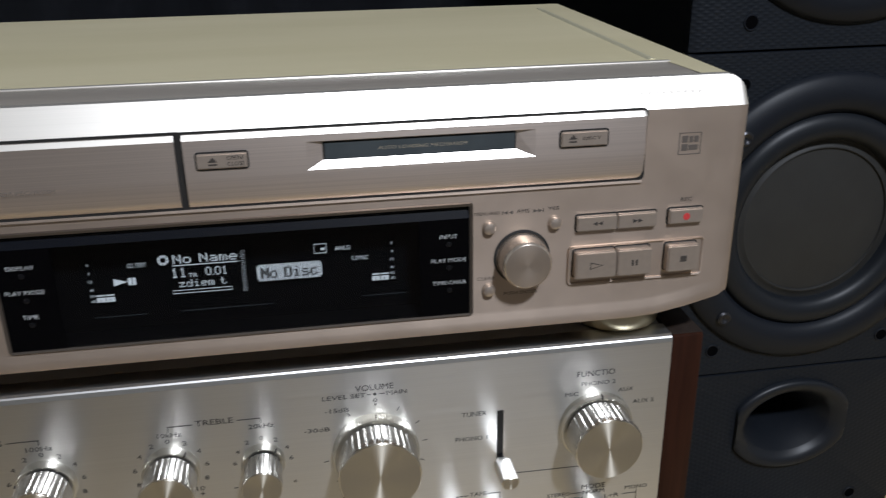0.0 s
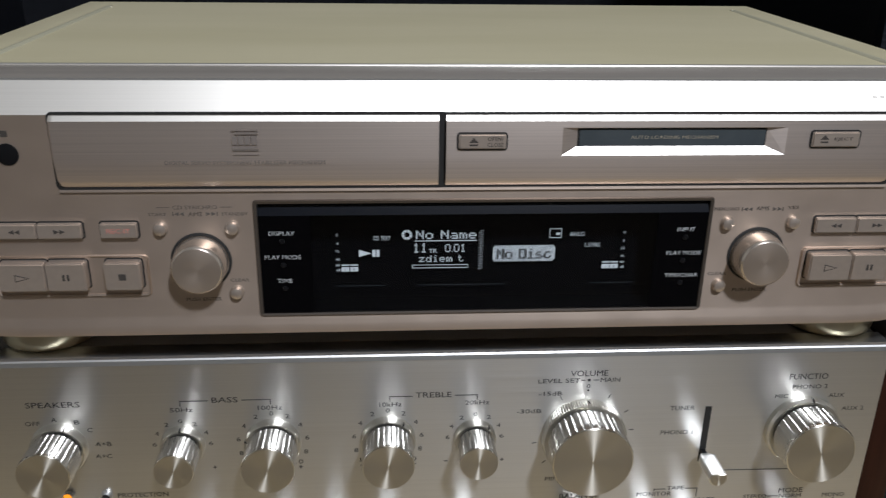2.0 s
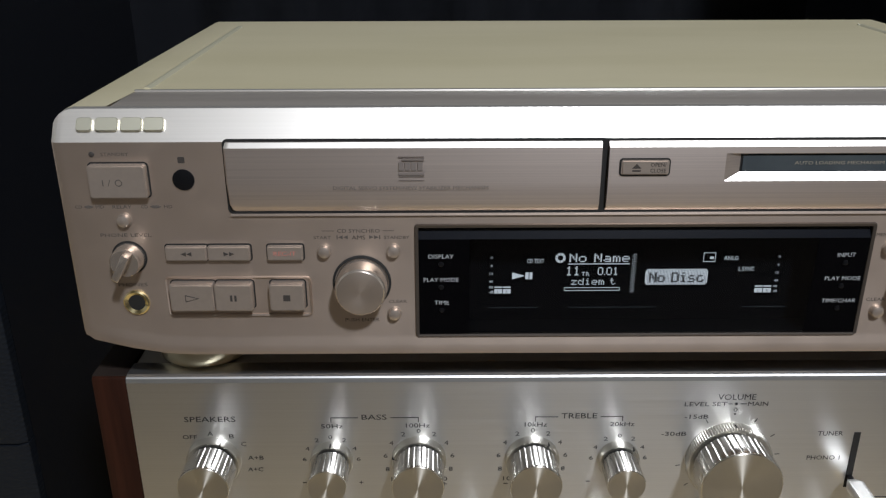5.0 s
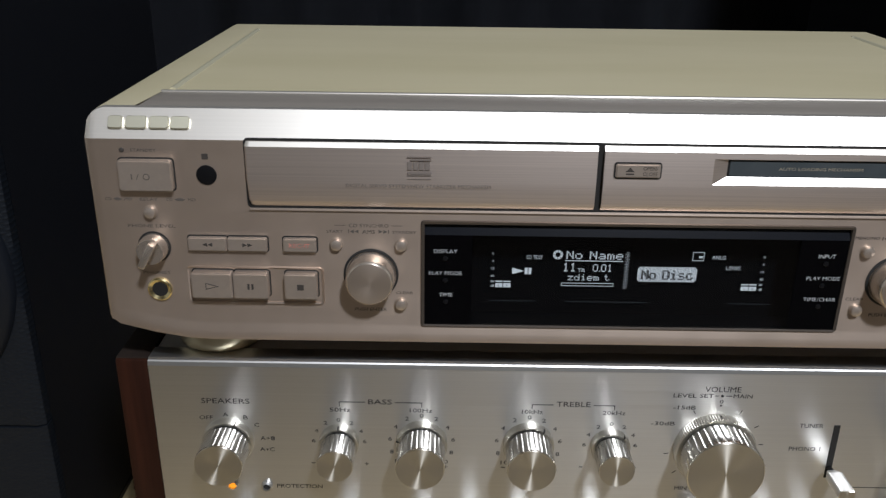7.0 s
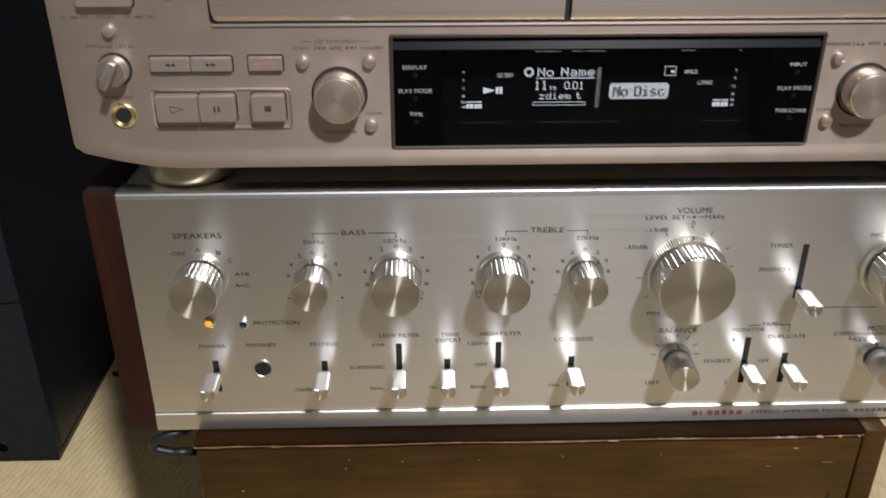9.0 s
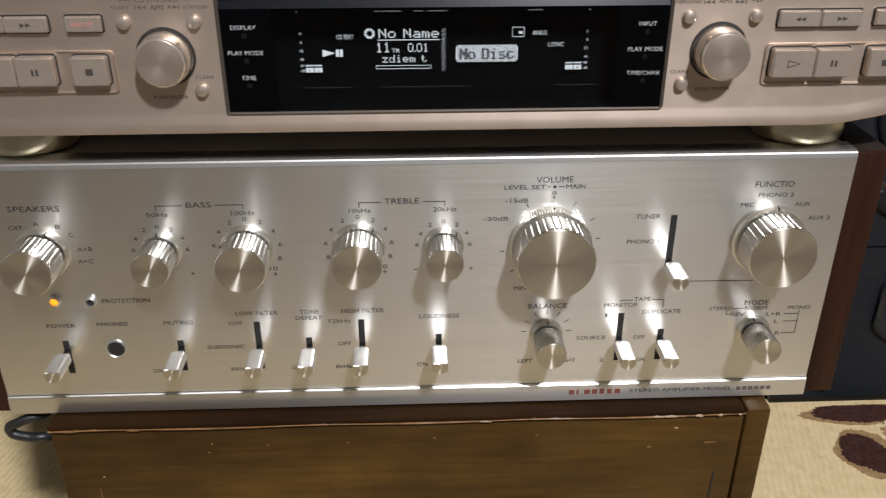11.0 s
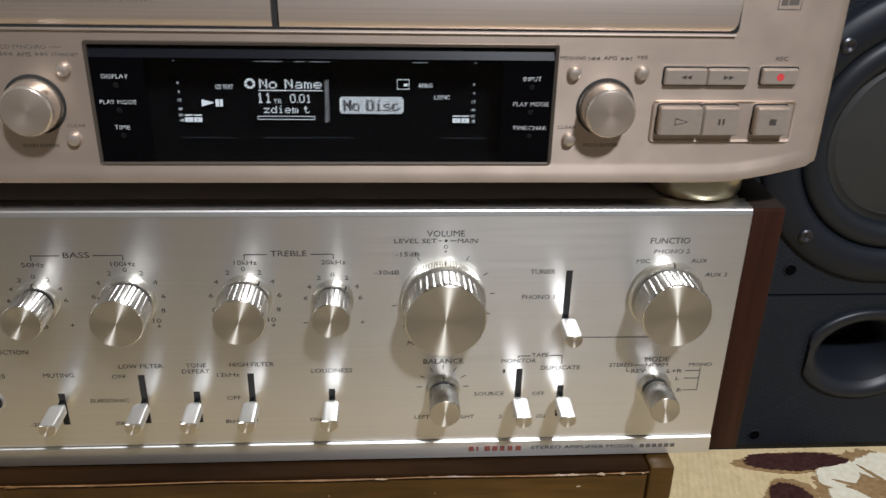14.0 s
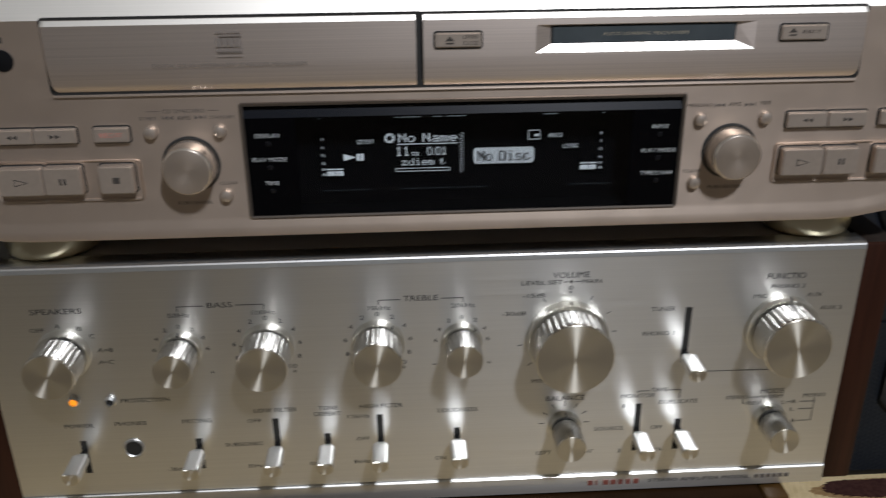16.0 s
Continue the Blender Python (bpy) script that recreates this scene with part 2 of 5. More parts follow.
rug_wool = material("beige_rug_pile", (0.55, 0.45, 0.29), 0.95, spec=0.1)
vary(rug_wool, (90, 90, 90), (0.60, 0.46, 0.245), (0.71, 0.56, 0.325), detail=6)
grain(rug_wool, (300, 70, 20), 0.93, 1.05)
bump(rug_wool, (1100, 600, 900), 0.45, 0.0015, 5)
wv = node(rug_wool, "ShaderNodeTexWave", Scale=62.0, Distortion=3.0, Detail=3.0)
wv.bands_direction = "X"
wm = node(rug_wool, "ShaderNodeMapping", Rotation=(0, 0, radians(14)))
link(rug_wool, node(rug_wool, "ShaderNodeTexCoord").outputs["Object"], wm.inputs["Vector"])
link(rug_wool, wm.outputs[0], wv.inputs["Vector"])
wb = node(rug_wool, "ShaderNodeBump", Strength=0.26, Distance=0.0010)
link(rug_wool, wv.outputs["Fac"], wb.inputs["Height"])
link(rug_wool, bsdf(rug_wool).inputs["Normal"].links[0].from_socket, wb.inputs["Normal"])
link(rug_wool, wb.outputs[0], bsdf(rug_wool).inputs["Normal"])
rug_brown = material("dark_brown_pile", (0.045, 0.018, 0.015), 0.95, spec=0.1)
vary(rug_brown, (220, 220, 220), (0.028, 0.011, 0.010), (0.065, 0.028, 0.022), detail=6)
bump(rug_brown, (600, 900, 300), 0.4, 0.0016, 5)
rug_tan = material("tan_pile", (0.30, 0.19, 0.09), 0.95, spec=0.1)
vary(rug_tan, (220, 220, 220), (0.24, 0.14, 0.06), (0.36, 0.24, 0.12), detail=6)
bump(rug_tan, (600, 900, 300), 0.4, 0.0016, 5)
rug_cream = material("cream_pile", (0.74, 0.69, 0.54), 0.95, spec=0.1)
vary(rug_cream, (200, 200, 200), (0.68, 0.62, 0.46), (0.80, 0.76, 0.62), detail=6)
bump(rug_cream, (600, 900, 300), 0.4, 0.0016, 5)
cable_black = material("black_cable_rubber", (0.012, 0.012, 0.012), 0.45)


# ---- mesh helpers ----
def finish(name, bm, mat, parent=None, label="", smooth=None):
    bmesh.ops.recalc_face_normals(bm, faces=bm.faces)
    me = bpy.data.meshes.new(name)
    bm.to_mesh(me)
    bm.free()
    for m in mat if isinstance(mat, (list, tuple)) else (mat,):
        me.materials.append(m)
    if smooth is not None:
        me.shade_smooth()
        me.set_sharp_from_angle(angle=radians(smooth))
    ob = new(name, me)
    if parent:
        ob.parent = parent
    if label:
        ob["label"] = label
    return ob


def part(name, bm, mat, parent, label="", smooth=35):
    return finish(name, bm, mat, parent, label, smooth)


def thing(name, label, category, at=(0, 0, 0), group="", kind=""):
    ob = new(name)
    ob.location = at
    ob.empty_display_size = 0.02
    return tagged(ob, label, category, group, kind)


def block(x0, x1, y0, y1, z0, z1, r=0.0, seg=2):
    bm = bmesh.new()
    bmesh.ops.create_cube(bm, size=1.0)
    for v in bm.verts:
        v.co = Vector(((x0 + x1) / 2 + v.co.x * (x1 - x0), (y0 + y1) / 2 + v.co.y * (y1 - y0), (z0 + z1) / 2 + v.co.z * (z1 - z0)))
    if r:
        bmesh.ops.bevel(bm, geom=bm.edges[:], offset=r, segments=seg, affect="EDGES", profile=0.5)
    return bm


def outline(pts, y_front, y_back, bm=None):
    """A prism: an outline in x and z, from y_front to y_back."""
    bm = bm or bmesh.new()
    a = [bm.verts.new((x, y_front, z)) for x, z in pts]
    b = [bm.verts.new((x, y_back, z)) for x, z in pts]
    bm.faces.new(a)
    bm.faces.new(b[::-1])
    n = len(pts)
    for i in range(n):
        bm.faces.new((a[i], b[i], b[(i + 1) % n], a[(i + 1) % n]))
    return bm


def round_rect(x0, x1, z0, z1, r, n=4):
    pts = []
    for cx, cz, a0 in ((x1 - r, z1 - r, 0), (x0 + r, z1 - r, 90), (x0 + r, z0 + r, 180), (x1 - r, z0 + r, 270)):
        for k in range(n + 1):
            a = radians(a0 + 90 * k / n)
            pts.append((cx + r * math.cos(a), cz + r * math.sin(a)))
    return pts


def ring_frame(outer, inner, y_front, y_back, slope=0.0004):
    """A closed frame between two outlines of as many points, with both edges softened towards its front."""
    bm = bmesh.new()
    mid_o = [((x + slope / 2 * (u - x) / max(abs(u - x), 1e-6)), (z + slope / 2 * (w - z) / max(abs(w - z), 1e-6))) for (x, z), (u, w) in zip(outer, inner)]
    loops = []
    for pts, y in ((outer, y_back), (outer, y_front + slope), (mid_o, y_front), (inner, y_front + slope * 0.5), (inner, y_back)):
        loops.append([bm.verts.new((x, y, z)) for x, z in pts])
    n = len(outer)
    for p, q in zip(loops, loops[1:]):
        for k in range(n):
            bm.faces.new((p[k], p[(k + 1) % n], q[(k + 1) % n], q[k]))
    return bm


def disc_pts(cx, cz, r, n=24, rz=None):
    return [(cx + r * math.cos(2 * math.pi * k / n), cz + (rz or r) * math.sin(2 * math.pi * k / n)) for k in range(n)]


def lathe(profile, n=48, flutes=0, depth=0.0, fluted=(), close=True):
    """Turns (radius, height) pairs about z. Rows named in fluted are cut by scallops."""
    bm = bmesh.new()
    rings = []
    for i, (r, h) in enumerate(profile):
        if r < 1e-7:
            rings.append([bm.verts.new((0, 0, h))])
            continue
        ring = []
        for k in range(n):
            a = 2 * math.pi * k / n
            rr = r
            if i in fluted:
                rr -= depth * max(0.0, math.cos(a * flutes)) ** 6
            ring.append(bm.verts.new((rr * math.cos(a), rr * math.sin(a), h)))
        rings.append(ring)
    for a, b in zip(rings, rings[1:]):
        if len(a) == 1 and len(b) == 1:
            continue
        for k in range(n):
            j = (k + 1) % n
            if len(a) == 1:
                bm.faces.new((a[0], b[k], b[j]))
            elif len(b) == 1:
                bm.faces.new((a[k], a[j], b[0]))
            else:
                bm.faces.new((a[k], a[j], b[j], b[k]))
    return bm


FRONT = Matrix.Rotation(radians(90), 4, "X")


def stand(ob, x, y, z):
    """Turns a lathed part so that its axis points out of the front, towards -y."""
    ob.matrix_basis = Matrix.Translation((x, y, z)) @ FRONT
    return ob


GLYPHS = {}
DOTS = {"N": "10001 11001 10101 10101 10011 10001 10001", "o": "00000 00000 01110 10001 10001 10001 01110", "a": "00000 00000 01110 00001 01111 10001 01111",
        "m": "00000 00000 11010 10101 10101 10101 10101", "e": "00000 00000 01110 10001 11111 10000 01110", "z": "00000 00000 11111 00010 00100 01000 11111",
        "d": "00001 00001 01101 10011 10001 10001 01111", "i": "00100 00000 01100 00100 00100 00100 01110", "t": "01000 01000 11100 01000 01000 01001 00110",
        "0": "01110 10001 10001 10001 10001 10001 01110", "1": "00100 01100 00100 00100 00100 00100 01110", ".": "0 0 0 0 0 0 1",
        "D": "11110 10001 10001 10001 10001 10001 11110", "s": "00000 00000 01110 10000 01110 00001 11110", "c": "00000 00000 01110 10000 10000 10001 01110", " ": "000 000 000 000 000 000 000"}


def dot_matrix(words, x0, x1, zc, h, y, mat, parent, name, bold=0.0):
    """Characters made of small square dots in a five by seven grid."""
    cells, col = [], 0
    for ch in words:
        rows = DOTS[ch].split()
        for r, row in enumerate(rows):
            cells += [(col + c, 6 - r) for c, bit in enumerate(row) if bit == "1"]
        col += len(rows[0]) + 1
    sx, sz = (x1 - x0) / (col - 1), h / 7
    me = bpy.data.meshes.new(name)
    verts, faces = [], []
    for c, r in cells:
        a, b = x0 + (c + 0.04 - bold) * sx, zc - h / 2 + (r + 0.05) * sz
        n = len(verts)
        verts += [(a, y, b), (a + sx * (0.92 + 2 * bold), y, b), (a + sx * (0.92 + 2 * bold), y, b + sz * 0.9), (a, y, b + sz * 0.9)]
        faces.append((n, n + 1, n + 2, n + 3))
    me.from_pydata(verts, [], faces)
    me.materials.append(mat)
    ob = new(name, me)
    ob.parent = parent
    return ob


def lettering(words, x0, x1, zc, h, y, mat, parent, name="lettering", thin=0.0):
    """Raised print: words fitted between x0 and x1 at height zc, with letters h high."""
    if (words, thin) not in GLYPHS:
        cu = bpy.data.curves.new("glyphs", "FONT")
        cu.body, cu.resolution_u, cu.offset = words, 2, -thin
        tmp = bpy.data.objects.new("glyphs", cu)
        me = bpy.data.meshes.new_from_object(tmp)
        co = np.empty(len(me.vertices) * 3)
        me.vertices.foreach_get("co", co)
        GLYPHS[words, thin] = (co.reshape(-1, 3)[:, :2], [tuple(p.vertices) for p in me.polygons])
        bpy.data.objects.remove(tmp)
        bpy.data.meshes.remove(me)
    co, faces = GLYPHS[words, thin]
    lo, hi = co.min(0), co.max(0)
    sx, sz = (x1 - x0) / (hi[0] - lo[0]), h / (hi[1] - lo[1])
    me = bpy.data.meshes.new(name)
    me.from_pydata([(x0 + (x - lo[0]) * sx, y, zc - h / 2 + (z - lo[1]) * sz) for x, z in co], [], faces)
    me.materials.append(mat)
    ob = new(name, me)
    ob.parent = parent
    return ob


def bars(spans, z0, z1, y, mat, parent, name="print_bar", depth=0.0002):
    bm = bmesh.new()
    for a, b in spans:
        outline([(a, z0), (b, z0), (b, z1), (a, z1)], y, y + depth, bm)
    return part(name, bm, mat, parent, smooth=None)


def plate(name, pts, y, mat, parent, depth=0.0003, label=""):
    return part(name, outline(pts, y, y + depth), mat, parent, label, None)


# ---- room ----
def slab(name, x0, x1, y0, y1, z0, z1, mat, label, category):
    return tagged(finish(name, block(x0, x1, y0, y1, z0, z1), mat), label, category, kind="structure")


# floor is never in view; dark so that panel and display mirror little light
slab("floor", -2.2, 2.2, -3.0, 1.2, -0.12, -0.004, floor_dark, "unseen dark floor under the patterned rug, added to darken reflections", "floor")
slab("wall_north", -2.2, 2.2, 1.0, 1.1, -0.004, 2.5, wall_paint, "plain cream painted wall behind a dark curtain", "wall")
slab("wall_south", -2.2, 2.2, -3.0, -2.9, -0.004, 2.5, wall_paint, "plain cream painted wall", "wall")
slab("wall_west", -2.2, -2.1, -2.9, 1.0, -0.004, 2.5, wall_paint, "plain cream painted wall", "wall")
slab("wall_east", 2.1, 2.2, -2.9, 1.0, -0.004, 2.5, wall_paint, "plain cream painted wall", "wall")
slab("ceiling", -2.2, 2.2, -3.0, 1.2, 2.5, 2.6, ceiling_paint, "plain white ceiling", "ceiling")


def curtain():
    bm = bmesh.new()
    rows = []
    for z in (0.0, 0.6, 1.2, 1.8, 2.45):
        row = []
        for k in range(241):
            x = -2.05 + 4.1 * k / 240
            y = 0.78 + 0.03 * math.sin(x * 27 + 0.6 * math.sin(x * 7)) + 0.012 * math.sin(x * 61 + z)
            row.append(bm.verts.new((x, y, z)))
        rows.append(row)
    for a, b in zip(rows, rows[1:]):
        for k in range(240):
            bm.faces.new((a[k], a[k + 1], b[k + 1], b[k]))
    bmesh.ops.solidify(bm, geom=bm.faces[:], thickness=0.003)
    ob = finish("curtain", bm, curtain_cloth, smooth=60)
    return tagged(ob, "navy-black cloth curtain hanging in soft folds", "curtain")


curtain()


# ---- rug ----
def blob(cx, cy, rx, ry, turn, rough, seed, top, n=150):
    """A flat patch of pile with a ragged edge."""
    rnd = random.Random(seed)
    ph = [rnd.uniform(0, 6.28) for _ in range(5)]
    bm = bmesh.new()
    ring, low = [], []
    for k in range(n):
        a = 2 * math.pi * k / n
        w = 1 + 0.10 * math.sin(2 * a + ph[0]) + 0.07 * math.sin(3 * a + ph[1]) + 0.04 * math.sin(5 * a + ph[2]) + rnd.uniform(-rough, rough)
        u, v = rx * w * math.cos(a), ry * w * math.sin(a)
        c, s = math.cos(radians(turn)), math.sin(radians(turn))
        x, y = cx + c * u - s * v, cy + s * u + c * v
        ring.append(bm.verts.new((x, y, top)))
        low.append(bm.verts.new((x, y, -0.003)))
    mid = bm.verts.new((cx, cy, top + 0.0003))
    for k in range(n):
        bm.faces.new((ring[k], ring[(k + 1) % n], mid))
        bm.faces.new((low[k], low[(k + 1) % n], ring[(k + 1) % n], ring[k]))
    return bm


# unseen front edge is placed by how much rug the panel should mirror
rug = tagged(finish("rug", block(-1.5, 1.6, -0.27, 0.70, -0.004, 0.0, 0.0015), rug_wool), "beige short-pile rug with brown and cream flowers", "rug")
for cx, cy, rx, ry, turn, seed in ((0.362, 0.226, 0.044, 0.0145, 0, 1), (0.345, 0.177, 0.0245, 0.0275, 20, 2), (0.42, 0.185, 0.052, 0.055, 10, 3)):
    part("woven_outline", blob(cx, cy, rx, ry, turn, 0.05, seed, 0.0003 + 0.0001 * seed), rug_tan, rug, "tan outline of a flower", None)
for cx, cy, rx, ry, turn, seed in ((0.364, 0.227, 0.040, 0.0125, 0, 4), (0.346, 0.176, 0.0205, 0.0235, 20, 5)):
    part("woven_leaf", blob(cx, cy, rx, ry, turn, 0.06, seed, 0.0008 + 0.00003 * seed), rug_brown, rug, "dark brown woven leaf", None)
for cx, cy, rx, ry, turn, seed in ((0.397, 0.209, 0.024, 0.016, 20, 6), (0.401, 0.176, 0.026, 0.016, -25, 7), (0.437, 0.214, 0.022, 0.024, 10, 8), (0.440, 0.178, 0.023, 0.020, 40, 9), (0.414, 0.148, 0.024, 0.016, 60, 10)):
    part("woven_petal", blob(cx, cy, rx, ry, turn, 0.06, seed, 0.0005 + 0.00003 * seed), rug_cream, rug, "cream woven petal", None)
for cx, cy, rx, turn, seed in ((0.405, 0.194, 0.020, -25, 11), (0.430, 0.192, 0.018, 35, 12), (0.412, 0.166, 0.013, 30, 13), (0.424, 0.207, 0.014, -60, 14)):
    part("woven_vein", blob(cx, cy, rx, 0.0022, turn, 0.12, seed, 0.0007 + 0.00003 * seed, 30), rug_tan, rug, "tan woven vein", None)


# ---- wooden crate under the amplifier ----
def crate():
    t = thing("wooden_crate", "varnished dark brown wooden crate with worn, chipped edges", "crate", (0, 0, 0))
    x0, x1, yf, yb, zt = -0.197, 0.166, -0.0020, 0.30, 0.1910
    rnd = random.Random(5)

    def board(name, a, b, c, d, e, f):
        bm = block(a, b, c, d, e, f, 0.0022, 2)
        part(name, bm, crate_top_shaded if name == "top_board" else crate_wood, t, smooth=40)
    board("front_board", x0, x1 - 0.0135, yf, yf + 0.014, 0.0, zt - 0.004)
    board("side_board", x1 - 0.013, x1, yf, yb, 0.0, zt - 0.0006)
    board("side_board", x0, x0 + 0.013, yf + 0.0145, yb, 0.0, zt - 0.004)
    board("back_board", x0 + 0.0135, x1 - 0.0135, yb - 0.014, yb, 0.0, zt - 0.004)
    board("top_board", x0 - 0.0005, x1 - 0.0135, yf - 0.0012, yb, zt - 0.0038, zt)
    # bare, uneven worn edge along the front; its tan colour also holds the highlight
    bm = bmesh.new()
    n = 120
    prev = None
    for k in range(n + 1):
        x = x0 + (x1 - 0.014 - x0) * k / n
        w = 0.0004 + 0.0002 * math.sin(k * 0.31) + rnd.uniform(0, 0.0004)
        z = zt - 0.0026 + 0.0004 * math.sin(k * 0.17)
        ring = [bm.verts.new(c) for c in ((x, yf - 0.0010, z - w), (x, yf - 0.0017, z), (x, yf - 0.0008, z + w * 0.8))]
        if prev:
            bm.faces.new((prev[0], ring[0], ring[1], prev[1]))
            bm.faces.new((prev[1], ring[1], ring[2], prev[2]))
        prev = ring
    part("worn_edge_highlight", bm, worn_wood, t, "worn front edge with its highlight in the colour", 60)
    # chips, dents and nail dots; pale right-hand edge spots also stand for glints
    for cx, cz, rx, rz, m in ((0.128, 0.1885, 0.004, 0.0011, chip_pale), (0.114, 0.1885, 0.006, 0.0010, chip_pale), (0.106, 0.1886, 0.0025, 0.0009, chip_pale),
                              (0.139, 0.1886, 0.0022, 0.0010, chip_pale), (0.149, 0.1886, 0.0016, 0.0008, chip_pale), (0.118, 0.180, 0.003, 0.0008, chip_pale),
                              (0.105, 0.168, 0.0024, 0.0006, worn_wood), (0.136, 0.170, 0.006, 0.0006, worn_wood), (-0.186, 0.1885, 0.008, 0.0012, worn_wood),
                              (-0.155, 0.1885, 0.006, 0.0011, worn_wood), (-0.175, 0.158, 0.0009, 0.0009, chip_pale), (-0.006, 0.1775, 0.0010, 0.0008, worn_wood), (0.046, 0.1775, 0.0010, 0.0009, worn_wood), (-0.118, 0.1775, 0.0010, 0.0008, worn_wood), (0.020, 0.1884, 0.006, 0.0008, chip_pale), (-0.12, 0.172, 0.0011, 0.0009, worn_wood),
                              (-0.09, 0.176, 0.0009, 0.0008, worn_wood), (-0.05, 0.176, 0.0009, 0.0008, worn_wood)):
        pts = []
        for k in range(17):
            a = 2 * math.pi * k / 17
            w = rnd.uniform(0.35, 1.25)
            pts.append((cx + 0.5 * rx * w * math.cos(a), cz + 0.55 * rz * w * math.sin(a)))
        plate("chip_glint", pts, yf - 0.0019 if cz > 0.186 else yf - 0.0004, m, t, 0.0012)
    plate("crack", [(0.141, 0.150), (0.1422, 0.150), (0.1405, 0.105), (0.1395, 0.100)], yf - 0.0003, gap_black, t, 0.001)
    plate("crack", [(-0.1786, 0.150), (-0.1781, 0.151), (-0.1772, 0.118), (-0.1778, 0.116)], yf - 0.0003, worn_wood, t, 0.001)
    return t


crate()


# ---- integrated amplifier ----
AY = 0.008      # front of the aluminium panel
AX0, AX1 = -0.2172, 0.1848
AZ0, AZ1 = 0.1925, 0.3258
amp = thing("stereo_amplifier", "vintage silver stereo amplifier with walnut side panels and many knobs", "amplifier", (0, 0, 0))


def profile_bar(profile, x0, x1):
    """A closed (y, z) profile drawn out along x."""
    bm = bmesh.new()
    a = [bm.verts.new((x0, y, z)) for y, z in profile]
    b = [bm.verts.new((x1, y, z)) for y, z in profile]
    n = len(profile)
    for i in range(n):
        bm.faces.new((a[i], a[(i + 1) % n], b[(i + 1) % n], b[i]))
    bm.faces.new(a[::-1])
    bm.faces.new(b)
    return bm


part("panel", profile_bar([(AY, 0.2028), (AY, 0.3226), (AY + 0.006, 0.3226), (AY + 0.006, 0.2028)], AX0, AX1), silver, amp, "brushed aluminium front panel", 30)
part("top_lip", profile_bar([(AY - 0.0002, 0.3227), (AY + 0.0003, 0.3246), (AY + 0.0009, 0.3252), (AY + 0.0024, AZ1), (AY + 0.012, AZ1), (AY + 0.012, 0.3227)], AX0, AX1), silver_edge, amp, "bright bevelled top edge", 20)
part("bottom_strip", profile_bar([(AY - 0.0013, AZ0), (AY - 0.0010, 0.2016), (AY - 0.0008, 0.2018), (AY - 0.0002, 0.2027), (AY + 0.008, 0.2027), (AY + 0.008, AZ0)], AX0, AX1), silver, amp, "raised brushed lower strip", 20)
part("strip_edge", profile_bar([(AY - 0.0010, 0.2021), (AY - 0.0007, 0.2024), (AY + 0.0002, 0.20255), (AY + 0.0002, 0.2021)], AX0 + 0.0002, AX1 - 0.0002), strip_bright, amp, "bright bevelled edge", 20)
part("body", block(AX0, AX1, AY + 0.0125, 0.335, 0.1912, AZ1 - 0.0010, 0.001), amp_top, amp, "dark grey enamelled steel case", 30)
for a, b in ((AX0 - 0.0155, AX0 - 0.0003), (AX1 + 0.0003, AX1 + 0.0155)):
    part("side_panel", block(a, b, AY + 0.0008, 0.34, AZ0, AZ1 - 0.0008, 0.0012), walnut, amp, "red-brown walnut side panel", 40)
for a, b in ((AX0 - 0.014, AX0 + 0.022), (AX1 - 0.022, AX1 + 0.014)):
    part("top_rail", block(a, b, 0.085, 0.33, AZ1 - 0.0004, AZ1 + 0.0035, 0.001), dark_rail, amp, "dark brown top rail", 40)
# thin dark sheets added over the walnut tops, in place of their shade
for a, b in ((AX0 - 0.0154, AX0 - 0.0004), (AX1 + 0.0004, AX1 + 0.0154)):
    part("side_top_shade", block(a, b, AY + 0.0022, 0.339, AZ1 - 0.0012, AZ1 - 0.0004, 0.0003), dark_rail, amp, "thin dark sheet for the shade on top of the side panel", 40)
# pale scratches on the enamel
for x, y, w in ((-0.062, 0.020, 0.002), (-0.058, 0.022, 0.0015), (-0.13, 0.0185, 0.0012), (0.03, 0.0182, 0.001)):
    bm = block(x - w, x + w, y, y + 0.0008, AZ1 - 0.0011, AZ1 - 0.0007)
    part("scratch", bm, chip_pale, amp, smooth=None)

PY = AY - 0.00012


def amp_words(words, x0, x1, zc, h=0.0028):
    lettering(words, x0, x1, zc, h * 0.88, PY, print_black, amp)


